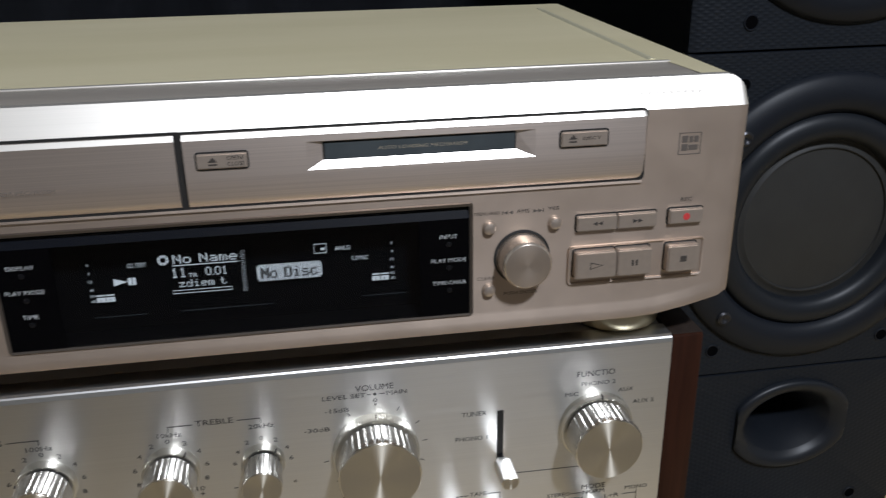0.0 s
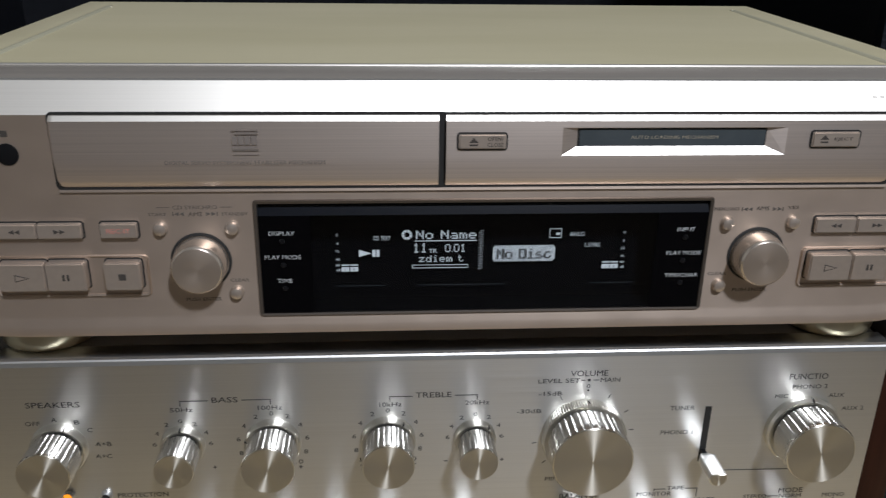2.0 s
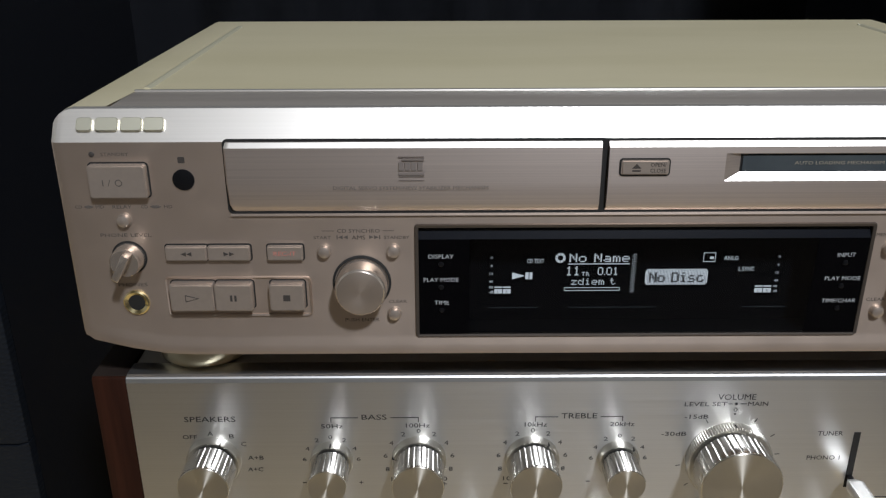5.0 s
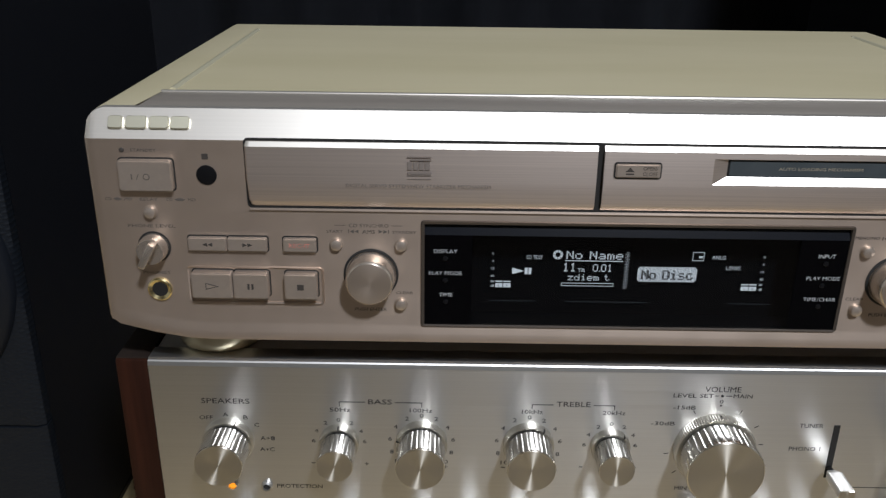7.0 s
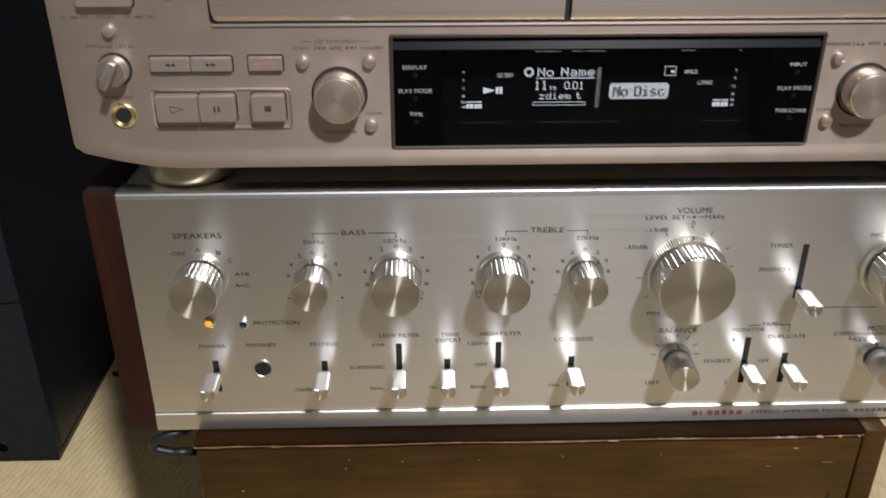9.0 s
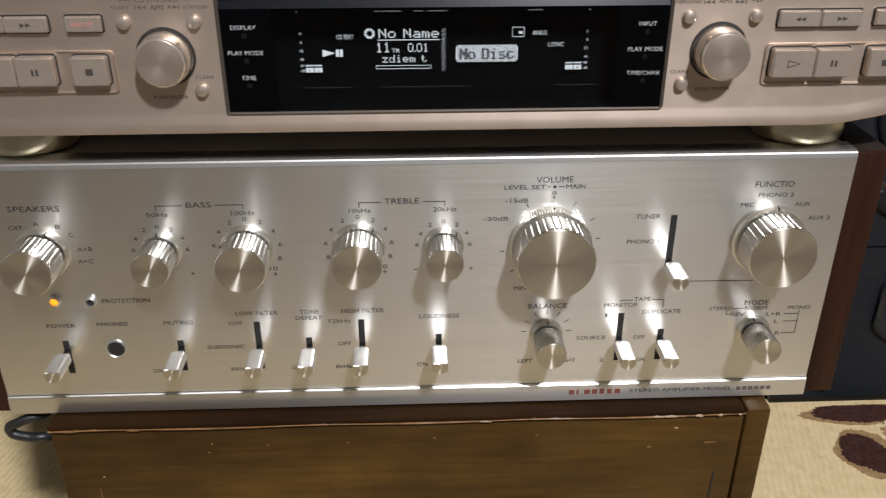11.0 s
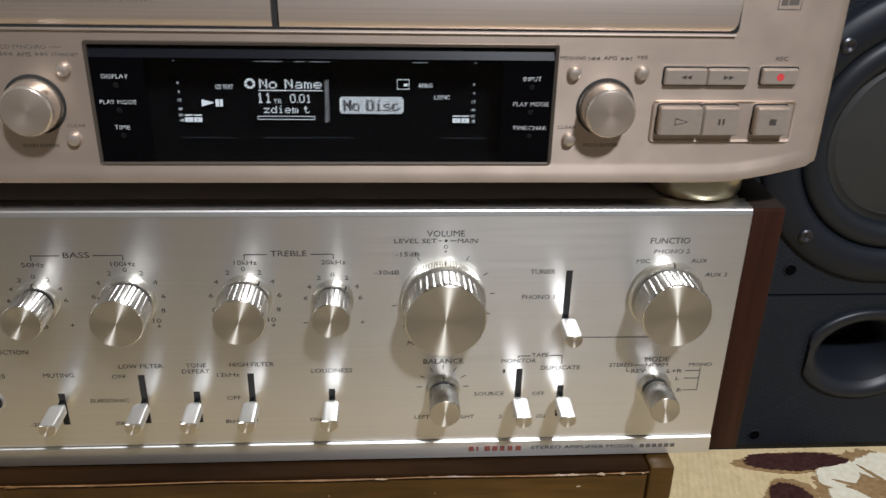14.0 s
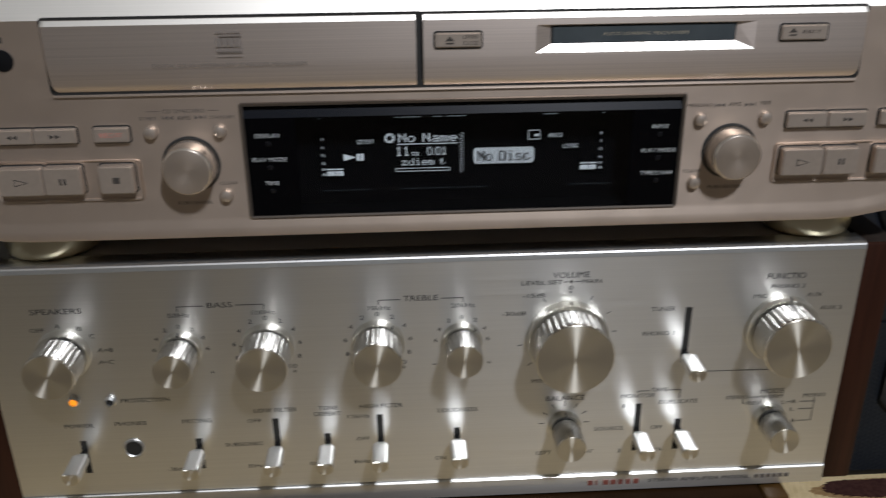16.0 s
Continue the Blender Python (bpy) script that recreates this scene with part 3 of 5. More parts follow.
for words, x0, x1, zc, h in (
        ("VOLUME", 0.0407, 0.0574, 0.3143, 0.0033), ("LEVEL SET", 0.0264, 0.0451, 0.3108, 0.0024), ("MAIN", 0.0543, 0.0631, 0.3108, 0.0024),
        ("0", 0.0482, 0.0500, 0.3078, 0.0024), ("-15dB", 0.0270, 0.0375, 0.3043, 0.0024), ("-30dB", 0.0175, 0.0287, 0.2954, 0.0024),
        ("MIN", 0.0325, 0.0385, 0.2585, 0.0024), ("MAX", 0.0590, 0.0650, 0.2585, 0.0024),
        ("TUNER", 0.0875, 0.0988, 0.2952, 0.0026), ("PHONO 1", 0.0845, 0.0994, 0.2823, 0.0026),
        ("FUNCTIO", 0.1406, 0.1585, 0.3103, 0.0033), ("PHONO 2", 0.1429, 0.1591, 0.3050, 0.0024), ("MIC", 0.1354, 0.1416, 0.3002, 0.0024),
        ("AUX", 0.1605, 0.1678, 0.3002, 0.0024), ("AUX 2", 0.1680, 0.1783, 0.2931, 0.0024),
        ("BALANCE", 0.0399, 0.0587, 0.2483, 0.0031), ("LEFT", 0.0361, 0.0434, 0.2165, 0.0024), ("RIGHT", 0.0558, 0.0648, 0.2163, 0.0024),
        ("MODE", 0.1457, 0.1575, 0.2478, 0.0031), ("STEREO", 0.1288, 0.1401, 0.2448, 0.0024), ("NORM", 0.1464, 0.1572, 0.2446, 0.0024),
        ("REV", 0.1397, 0.1467, 0.2412, 0.0024), ("MONO", 0.1677, 0.1788, 0.2445, 0.0024), ("L+R", 0.1575, 0.1647, 0.2410, 0.0024),
        ("L", 0.1622, 0.1641, 0.2367, 0.0024), ("R", 0.1638, 0.1660, 0.2298, 0.0024),
        ("TAPE", 0.0911, 0.0992, 0.2511, 0.0024), ("MONITOR", 0.0768, 0.0933, 0.2480, 0.0026), ("DUPLICATE", 0.0958, 0.1147, 0.2438, 0.0026),
        ("1", 0.0778, 0.0788, 0.2423, 0.0024), ("2", 0.0770, 0.0789, 0.2160, 0.0024), ("SOURCE", 0.0646, 0.0789, 0.2295, 0.0024),
        ("OFF", 0.0927, 0.0985, 0.2292, 0.0024), ("ON", 0.0956, 0.0998, 0.2158, 0.0024),
        ("LOUDNESS", -0.0126, 0.0066, 0.2440, 0.0026), ("ON", -0.0142, -0.0090, 0.2161, 0.0024),
        ("HIGH FILTER", -0.0499, -0.0296, 0.2480, 0.0026), ("12kHz", -0.0561, -0.0458, 0.2425, 0.0024), ("OFF", -0.0525, -0.0461, 0.2294, 0.0024), ("8kHz", -0.0543, -0.0465, 0.2159, 0.0024),
        ("TONE", -0.0698, -0.0606, 0.2479, 0.0025), ("DEFEAT", -0.0719, -0.0593, 0.2446, 0.0025), ("ON", -0.0760, -0.0715, 0.2159, 0.0024),
        ("LOW FILTER", -0.1002, -0.0802, 0.2478, 0.0026), ("OFF", -0.1040, -0.0975, 0.2423, 0.0024), ("SUBSONIC", -0.1158, -0.0978, 0.2290, 0.0024), ("30Hz", -0.1061, -0.0990, 0.2159, 0.0024),
        ("MUTING", -0.1347, -0.1210, 0.2434, 0.0026), ("-20dB", -0.1450, -0.1360, 0.2159, 0.0024),
        ("PHONES", -0.1663, -0.1517, 0.2434, 0.0025), ("PROTECTION", -0.1615, -0.1392, 0.2562, 0.0025), ("POWER", -0.1898, -0.1765, 0.2430, 0.0025),
        ("BASS", -0.1159, -0.1048, 0.3049, 0.0030), ("TREBLE", -0.0276, -0.0118, 0.3051, 0.0030),
        ("50Hz", -0.1341, -0.1244, 0.3003, 0.0025), ("100Hz", -0.0964, -0.0859, 0.3005, 0.0025), ("10kHz", -0.0437, -0.0338, 0.3007, 0.0025), ("20kHz", -0.0057, 0.0050, 0.3007, 0.0025),
        ("SPEAKERS", -0.1943, -0.1716, 0.3042, 0.0031), ("OFF", -0.1959, -0.1896, 0.2950, 0.0024), ("A", -0.1847, -0.1823, 0.2968, 0.0024), ("B", -0.1752, -0.1730, 0.2953, 0.0024),
        ("C", -0.1702, -0.1680, 0.2912, 0.0024), ("A+B", -0.1678, -0.1608, 0.2838, 0.0024), ("A+C", -0.1684, -0.1614, 0.2775, 0.0024)):
    amp_words(words, x0, x1, zc, h)
lettering("STEREO AMPLIFIER MODEL", 0.0940, 0.1465, 0.1976, 0.0020, AY - 0.00135, print_dark, amp)
bars([(0.149 + k * 0.0031, 0.1512 + k * 0.0031) for k in range(6)], 0.1964, 0.1985, AY - 0.00140, print_grey, amp, "model_mark", 0.0012)
bars([(0.0629 + k * 0.0039, 0.0629 + k * 0.0039 + w) for k, w in enumerate((0.0026, 0.0009, 0.0029, 0.0027, 0.0023, 0.0023, 0.0027))], 0.1961, 0.1989, AY - 0.00140, mark_red, amp, "maker_mark", 0.0012)


def rule(x0, z0, x1, z1, w=0.00035):
    """A thin printed line."""
    d = Vector((x1 - x0, z1 - z0)).normalized()
    n = Vector((-d.y, d.x)) * w / 2
    plate("print_line", [(x0 + n.x, z0 + n.y), (x1 + n.x, z1 + n.y), (x1 - n.x, z1 - n.y), (x0 - n.x, z0 - n.y)], PY, print_black, amp, 0.0001)


for x0, x1, a, b in ((-0.1295, -0.0908, -0.1175, -0.1032), (-0.0390, -0.0004, -0.0290, -0.0102)):
    rule(x0, 0.3046, a, 0.3046), rule(b, 0.3046, x1, 0.3046), rule(x0, 0.3048, x0, 0.3022), rule(x1, 0.3048, x1, 0.3022)
rule(0.1085, 0.2606, 0.1479, 0.2602)
rule(0.0849, 0.2506, 0.0905, 0.2506), rule(0.0998, 0.2506, 0.1056, 0.2506), rule(0.0849, 0.2508, 0.0849, 0.2496), rule(0.1056, 0.2508, 0.1056, 0.2460)
rule(0.1408, 0.2446, 0.1457, 0.2446), rule(0.1375, 0.2434, 0.1375, 0.2412), rule(0.1375, 0.2412, 0.1391, 0.2412)
rule(0.1735, 0.2430, 0.1735, 0.2298)
for z in (0.2410, 0.2367, 0.2298):
    rule(0.1664, z, 0.1735, z)
rule(0.0457, 0.3108, 0.0474, 0.3108), rule(0.0510, 0.3108, 0.0537, 0.3108)
plate("print_dot", disc_pts(0.0491, 0.3108, 0.0007, 12), PY, print_black, amp, 0.0001)
plate("print_dot", disc_pts(0.0491, 0.3056, 0.0005, 10), PY, print_black, amp, 0.0001)
for cx, cz, r, angles, w in ((0.0484, 0.2824, 0.0213, (28, 58, 85, 112, -30, -100, -130), 0.0022), (0.0493, 0.2340, 0.0098, (30, 60, 90, -30, -60, -90, 0), 0.0026)):
    for a in angles:
        s, c = math.sin(radians(a)), math.cos(radians(a))
        rule(cx + r * s, cz + r * c, cx + (r + w) * s, cz + (r + w) * c)


def dial(cx, cz, r, steps, h):
    """Figures round a tone knob, with plus and minus at the ends."""
    for a, f in steps:
        s, c = math.sin(radians(a)), math.cos(radians(a))
        for sign in ((1, -1) if a else (1,)):
            x, z, w = cx + sign * r * s, cz + r * c, 0.0009 * len(f)
            lettering(f, x - w, x + w, z, 0.00045 if f == "-" else h, PY, print_black, amp)


for cx in (-0.0908, -0.0399):
    dial(cx, 0.2824, 0.0152, ((0, "0"), (27, "2"), (54, "4"), (82, "6"), (110, "8"), (134, "10")), 0.0022)
    lettering("+", cx + 0.0105, cx + 0.0125, 0.2690, 0.0020, PY, print_black, amp)
    bars([(cx - 0.0125, cx - 0.0105)], 0.2688, 0.2692, PY, print_black, amp, "print_line", 0.0001)
for cx in (-0.1302, -0.0010):
    dial(cx, 0.2824, 0.0122, ((0, "0"), (30, "2"), (60, "4"), (88, "6")), 0.0020)
    lettering("+", cx + 0.0120, cx + 0.0138, 0.2700, 0.0018, PY, print_black, amp)
    lettering("dB", cx - 0.0022, cx + 0.0022, 0.2695, 0.0020, PY, print_black, amp)
    bars([(cx - 0.0138, cx - 0.0120)], 0.2698, 0.2702, PY, print_black, amp, "print_line", 0.0001)


def amp_knob(cx, cz, ring, r, out, flutes, label, mark=0.0, ribbed=False):
    """Collar, fluted body with a spun face, and a cut mark on the collar."""
    k = new("knob")
    k.parent = amp
    k["label"] = label
    stand(k, cx, AY, cz)
    if ribbed:
        n = 288
        bm = lathe([(ring * 0.985, 0.0), (ring, 0.0005), (ring, 0.0042), (ring * 0.96, 0.0055), (r * 0.9, 0.0055)], n, 96, 0.0005, (1, 2))
    else:
        bm = lathe([(ring, 0.0), (ring, 0.0028), (ring * 0.95, 0.0042), (r * 0.9, 0.0042)], 72)
    part("collar", bm, knob_ring, k, "knurled aluminium collar" if ribbed else "", 30)
    s, c = math.sin(radians(mark)), math.cos(radians(mark))
    bm = block(-0.0003, 0.0003, ring * 0.90, ring * 1.004, 0.0020, 0.0044)
    bmesh.ops.rotate(bm, verts=bm.verts, cent=(0, 0, 0), matrix=Matrix.Rotation(-radians(mark), 3, "Z"))
    part("index_mark", bm, gap_black, k, smooth=None)
    n = flutes * 14
    h = 0.0056 if ribbed else 0.0043
    # black ring added as the shade between collar and grip
    part("neck", lathe([(r * 0.91, h), (r * 0.84, h - 0.0001), (r * 0.84, h + 0.0010), (r * 0.93, h + 0.0014)], 72), gap_black, k, "black ring for the shade in the gap behind the grip", 40)
    bm = lathe([(r * 0.92, h + 0.0013), (r * 0.985, h + 0.0017), (r * 1.008, out - 0.0012), (r * 0.985, out - 0.0004)], n, flutes, r * 0.026, (1, 2))
    part("grip", bm, knob_side, k, "fluted aluminium side", 50)
    bm = lathe([(r * 0.985, out - 0.0004), (r * 0.965, out), (r * 0.5, out - 0.00012), (0.0, out - 0.0002)], n)
    part("face", bm, knob_face, k, "spun aluminium face", 30)
    return k


amp_knob(0.0484, 0.2822, 0.0192, 0.0178, 0.0215, 34, "large fluted aluminium volume knob", 2, True)
amp_knob(0.1503, 0.2830, 0.0172, 0.0155, 0.0208, 30, "large fluted aluminium selector knob", 5)
amp_knob(-0.1830, 0.2826, 0.0122, 0.0111, 0.0212, 26, "fluted aluminium knob", 22)
amp_knob(-0.0908, 0.2825, 0.0123, 0.0113, 0.0212, 26, "fluted aluminium knob", -75)
amp_knob(-0.0399, 0.2825, 0.0122, 0.0112, 0.0212, 26, "fluted aluminium knob", 35)
amp_knob(-0.1300, 0.2827, 0.0096, 0.0084, 0.0205, 22, "small fluted aluminium knob", 0)
amp_knob(-0.0010, 0.2825, 0.0094, 0.0083, 0.0205, 22, "small fluted aluminium knob", 40)
amp_knob(0.0493, 0.2328, 0.0080, 0.0071, 0.0205, 22, "small fluted aluminium balance knob", 0)
amp_knob(0.1518, 0.2325, 0.0081, 0.0070, 0.0205, 22, "small fluted aluminium mode knob", -12)


def lever(cx, z0, z1, zl, w=0.0030, tip=0.0214):
    """A slot and the flat-sided lever that stands out of it."""
    k = new("lever_switch")
    k.parent = amp
    plate("slot", [(cx - w / 2, z0), (cx + w / 2, z0), (cx + w / 2, z1), (cx - w / 2, z1)], AY - 0.00015, gap_black, k, 0.0003)
    part("neck", block(cx - 0.0011, cx + 0.0011, AY - 0.006, AY + 0.001, zl - 0.0010, zl + 0.0010), black_plastic, k, smooth=30)
    # round bar with a flat milled along the top and a turned end face
    sections = ((0.0035, 0.0022, 0.0010), (0.0070, 0.0040, 0.0025), (tip - 0.0013, 0.0040, 0.0025), (tip - 0.0004, 0.0039, 0.0024))
    bm = bmesh.new()
    rows = []
    for out, r, flat in sections:
        rows.append([bm.verts.new((r * math.cos(radians(q)), min(flat, r * math.sin(radians(q))), out)) for q in range(0, 360, 12)])
    for p, q in zip(rows, rows[1:]):
        for i in range(30):
            bm.faces.new((p[i], p[(i + 1) % 30], q[(i + 1) % 30], q[i]))
    bm.faces.new(rows[0])
    stand(part("lever", bm, lever_metal, k, "satin aluminium lever", 20), cx, AY, zl)
    bm = bmesh.new()
    rows = []
    for out, r, flat in ((tip - 0.0004, 0.0039, 0.0024), (tip, 0.0035, 0.0021)):
        rows.append([bm.verts.new((r * math.cos(radians(q)), min(flat, r * math.sin(radians(q))), out)) for q in range(0, 360, 12)])
    for i in range(30):
        bm.faces.new((rows[0][i], rows[0][(i + 1) % 30], rows[1][(i + 1) % 30], rows[1][i]))
    mid = bm.verts.new((0, 0, tip))
    for i in range(30):
        bm.faces.new((rows[1][i], rows[1][(i + 1) % 30], mid))
    stand(part("end_face", bm, knob_face, k, "turned end of the lever", 25), cx, AY, zl)


lever(0.1053, 0.2660, 0.2957, 0.2718, tip=0.0214)
for cx, z1 in ((0.0857, 0.2434), (0.1062, 0.2337), (-0.0033, 0.2337), (-0.0407, 0.2430), (-0.0664, 0.2333), (-0.0907, 0.2430), (-0.1283, 0.2333), (-0.1828, 0.2345)):
    lever(cx, 0.2157, z1, 0.2286)
# lamps and headphone socket
for cx, cz, m, lab in ((-0.1830, 0.2570, led_amber, "glowing amber power lamp"), (-0.1664, 0.2562, gap_black, "unlit protection lamp")):
    k = stand(part("indicator", lathe([(0.0028, 0.0), (0.0028, 0.0012), (0.0019, 0.0018), (0.0018, 0.0008)], 28), silver_edge, amp, lab, 30), cx, AY, cz)
    part("lens", lathe([(0.0018, 0.0008), (0.0012, 0.0016), (0.0, 0.0019)] if m is led_amber else [(0.0018, 0.0008), (0.0, 0.0002)], 20), m, k)
k = stand(part("headphone_socket", lathe([(0.0052, 0.0), (0.0052, 0.0006), (0.0045, 0.0009), (0.0040, 0.0003), (0.0037, -0.004)], 36), silver_edge, amp, "chromed headphone socket", 30), -0.1595, AY, 0.2292)
part("hole", lathe([(0.0040, 0.00035), (0.0, 0.00035)], 24), gap_black, k)


# ---- combined disc deck ----
deck = thing("cd_minidisc_deck", "champagne gold compact disc and minidisc deck on gold feet", "disc deck", (0, 0, 0))
DX0, DX1 = -0.2281, 0.2042
ZB, ZT = 0.3403, 0.4437
WX, WZ0, WZ1 = 0.0897, 0.3503, 0.3977     # display window


def deck_front():
    bm = bmesh.new()
    xs = [DX0 + e for e in (0, 0.0004, 0.0012, 0.0025, 0.0045, 0.007, 0.010, 0.02, 0.034, 0.045)]
    xs += [-0.16, -WX, -0.03, 0.03, WX, 0.13]
    xs += [DX1 - e for e in (0.045, 0.034, 0.02, 0.010, 0.007, 0.0045, 0.0025, 0.0012, 0.0004, 0)]
    rows = []
    for x in xs:
        e = min(x - DX0, DX1 - x)
        r = 0.0075
        drop = r - math.sqrt(max(0, r * r - max(0, r - e) ** 2)) if e < r else 0
        back = 0.0022 - math.sqrt(max(0, 0.0022 ** 2 - (0.0022 - e) ** 2)) if e < 0.0022 else 0
        s = max(0.0, 1 - e / 0.040)
        zb = ZB + 0.0080 * s ** 1.3 + (0.003 if e < 0.0006 else 0.0012 if e < 0.003 else 0)
        zt = ZT - drop
        q = max(0.0, min(1.0, e / 0.02))
        facet = min(1.0, max(0.0, (zt - 0.4322) / 0.0115))
        row = [(0.055, zb + 0.001), (0.009, zb), (0.0022 - 0.0008 * q, zb + 0.0004), (-0.0010 * q, zb + 0.0015), (-0.0013 * q, zb + 0.0030), (-0.0009 * q, zb + 0.0058), (-0.0003 * q, zb + 0.0084), (0.0, max(WZ0, zb + 0.0100)),
               (0.0, WZ1), (0.0, 0.4322), (0.0074 * facet, zt - 0.0003), (0.0084, zt), (0.0100, zt), (0.0112, zt - 0.0016), (0.060, zt - 0.0018)]
        rows.append([bm.verts.new((x, y + back, z)) for y, z in row])
    for i, (a, b) in enumerate(zip(rows, rows[1:])):
        for k in range(len(a) - 1):
            if k == 7 and -WX - 1e-6 <= xs[i] and xs[i + 1] <= WX + 1e-6:
                continue
            f = bm.faces.new((a[k], b[k], b[k + 1], a[k + 1]))
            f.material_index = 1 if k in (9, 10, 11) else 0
    bm.faces.new(rows[0])
    bm.faces.new(rows[-1][::-1])
    part("front_panel", bm, [champagne, lit_gold], deck, "champagne front panel with a slanted top band, lamp light in its colour", 28)


deck_front()
part("top_strip", block(-0.209, 0.188, 0.0115, 0.0435, 0.4405, 0.44262, 0.0002), strip_grey, deck, "grey-champagne strip behind the front", 30)


def deck_cover():
    y0, y1, zt = 0.0113, 0.257, 0.4428
    bm = bmesh.new()
    # folded sheet with a shallow groove near each side
    sec = [(DX0 + 0.0016, 0.352), (DX0 + 0.0016, zt - 0.003), (DX0 + 0.0024, zt - 0.0008), (DX0 + 0.0045, zt), (-0.2105, zt), (-0.2074, zt), (-0.2030, zt),
           (0.1805, zt), (0.1856, zt), (0.1890, zt), (DX1 - 0.0045, zt), (DX1 - 0.0024, zt - 0.0008), (DX1 - 0.0016, zt - 0.003), (DX1 - 0.0016, 0.352)]
    a = [bm.verts.new((x, y0 if x < -0.2075 or x > 0.186 else 0.043, z)) for x, z in sec]
    a2 = [bm.verts.new((x, 0.0445, z)) for x, z in sec]
    b = [bm.verts.new((x, y1, z)) for x, z in sec]
    for p, q in ((a, a2), (a2, b)):
        for i in range(len(sec) - 1):
            bm.faces.new((p[i], p[i + 1], q[i + 1], q[i]))
    bm.faces.new(b)
    part("top_cover", bm, cover_paint, deck, "olive gold painted steel cover", 25)
    # the highlight along this edge is carried by the lighter colour
    part("cover_edge", block(-0.2085, 0.1875, 0.0415, 0.0440, 0.4412, 0.4433, 0.0007, 3), lit_gold, deck, "front edge of the cover with its highlight put into the colour", 30)
    for x in (-0.2042, 0.1806):
        bm = profile_bar([(x - 0.0017, zt - 0.0002), (x - 0.0007, zt + 0.0010), (x + 0.0007, zt + 0.0010), (x + 0.0017, zt - 0.0002)], 0.046, 0.229)
        for v in bm.verts:
            v.co = Vector((v.co.y, v.co.x, v.co.z))
        part("cover_ridge", bm, ridge_paint, deck, "pressed ridge in the cover", 60)
    for x in (-0.2042, 0.1806):
        part("cover_screw", block(x - 0.0012, x + 0.0012, 0.2305, 0.2330, zt - 0.0009, zt + 0.0006, 0.0003), logo_gold, deck, smooth=30)


deck_cover()
part("base_pan", block(DX0 + 0.004, DX1 - 0.004, 0.02, 0.255, 0.3432, 0.352), gap_black, deck, "dark steel base", None)
for x, y in ((-0.1880, 0.0350), (0.1660, 0.0350), (-0.1880, 0.225), (0.1660, 0.225)):
    k = part("foot", lathe([(0.0, 0.3259), (0.0195, 0.3259), (0.0205, 0.3268), (0.0212, 0.3300), (0.0205, 0.3420), (0.0195, 0.3440), (0.0, 0.3440)], 48), foot_gold, deck, "round gold foot", 35)
    k.location = (x, y, 0)

# raised fascia: disc tray door and minidisc panel
FY = -0.0026


MX0, MX1, MZ0, MZ1 = 0.0276, 0.1153, 0.4168, 0.4276      # mouth of the minidisc recess


def fascia(name, x0, x1, label, round_left, round_right, hole=None):
    bm = bmesh.new()
    prof = [(0.001, 0.4042), (0.0000, 0.4043), (FY + 0.0015, 0.4054), (FY + 0.0005, 0.4076), (FY, MZ0), (FY + 0.0004, MZ1), (FY + 0.0005, 0.4302), (FY + 0.0018, 0.4321), (0.001, 0.4326)]
    xs = [x0, x0 + 0.0006, x0 + 0.002] + (list(hole) if hole else []) + [x1 - 0.002, x1 - 0.0006, x1]
    rows = []
    inset = (0.0042, 0.0034, 0.0014, 0.0005, 0.0, 0.0, 0.0, 0.0006, 0.0012)
    for n, x in enumerate(xs):
        col = []
        for (y, z), w in zip(prof, inset):
            dl = w * (1 - min(1.0, n / 3)) if round_left else 0.0
            dr = w * (1 - min(1.0, (len(xs) - 1 - n) / 3)) if round_right else 0.0
            edge = 0.0006 if (round_left and n == 0 or round_right and n == len(xs) - 1) and y < -0.001 else 0.0
            col.append(bm.verts.new((x + dl - dr, y + edge, z)))
        rows.append(col)
    for i, (a, b) in enumerate(zip(rows, rows[1:])):
        for k in range(len(a) - 1):
            if hole and k == 4 and xs[i] == hole[0]:
                continue
            f = bm.faces.new((a[k], b[k], b[k + 1], a[k + 1]))
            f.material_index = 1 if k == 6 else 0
    bm.faces.new(rows[0])
    bm.faces.new(rows[-1][::-1])
    return part(name, bm, [brush_gold, lit_gold], deck, label, 30)


plate("tray_gap", round_rect(-0.1632, -0.0165, 0.4035, 0.4333, 0.002), -0.0003, gap_black, deck, 0.0006)
tray = fascia("tray_door", -0.1625, -0.0195, "brushed champagne disc tray door", True, False)
fascia_md = fascia("disc_panel", -0.0167, 0.1606, "brushed champagne minidisc panel", False, True, (MX0, MX1))
plate("fascia_gap", round_rect(-0.0200, 0.1613, 0.4035, 0.4332, 0.002), -0.00022, gap_black, deck, 0.0004)
part("recess_lip", profile_bar([(-0.0010, 0.4027), (-0.0009, 0.4032), (-0.0001, 0.4036), (0.0005, 0.4036), (0.0005, 0.4024)], -0.1622, 0.1603), champagne, deck, "lit lip under the doors", 20)
# tray print
lettering("DIGITAL SERVO SYSTEM/NEW STABILIZER MECHANISM", -0.1217, -0.0624, 0.4147, 0.0015, FY - 0.0004, tray_print, tray)
bars([(-0.0965, -0.0868)], 0.4268, 0.4272, FY - 0.0004, tray_print, tray)
bars([(-0.0965 + k * 0.0024, -0.0965 + k * 0.0024 + 0.0019) for k in range(4)], 0.4216, 0.4250, FY - 0.0004, tray_print, tray)
bars([(-0.0952, -0.0868)], 0.4255, 0.4263, FY - 0.0004, tray_print, tray)
bars([(-0.0965, -0.0868)], 0.4197, 0.4207, FY - 0.0004, tray_print, tray)
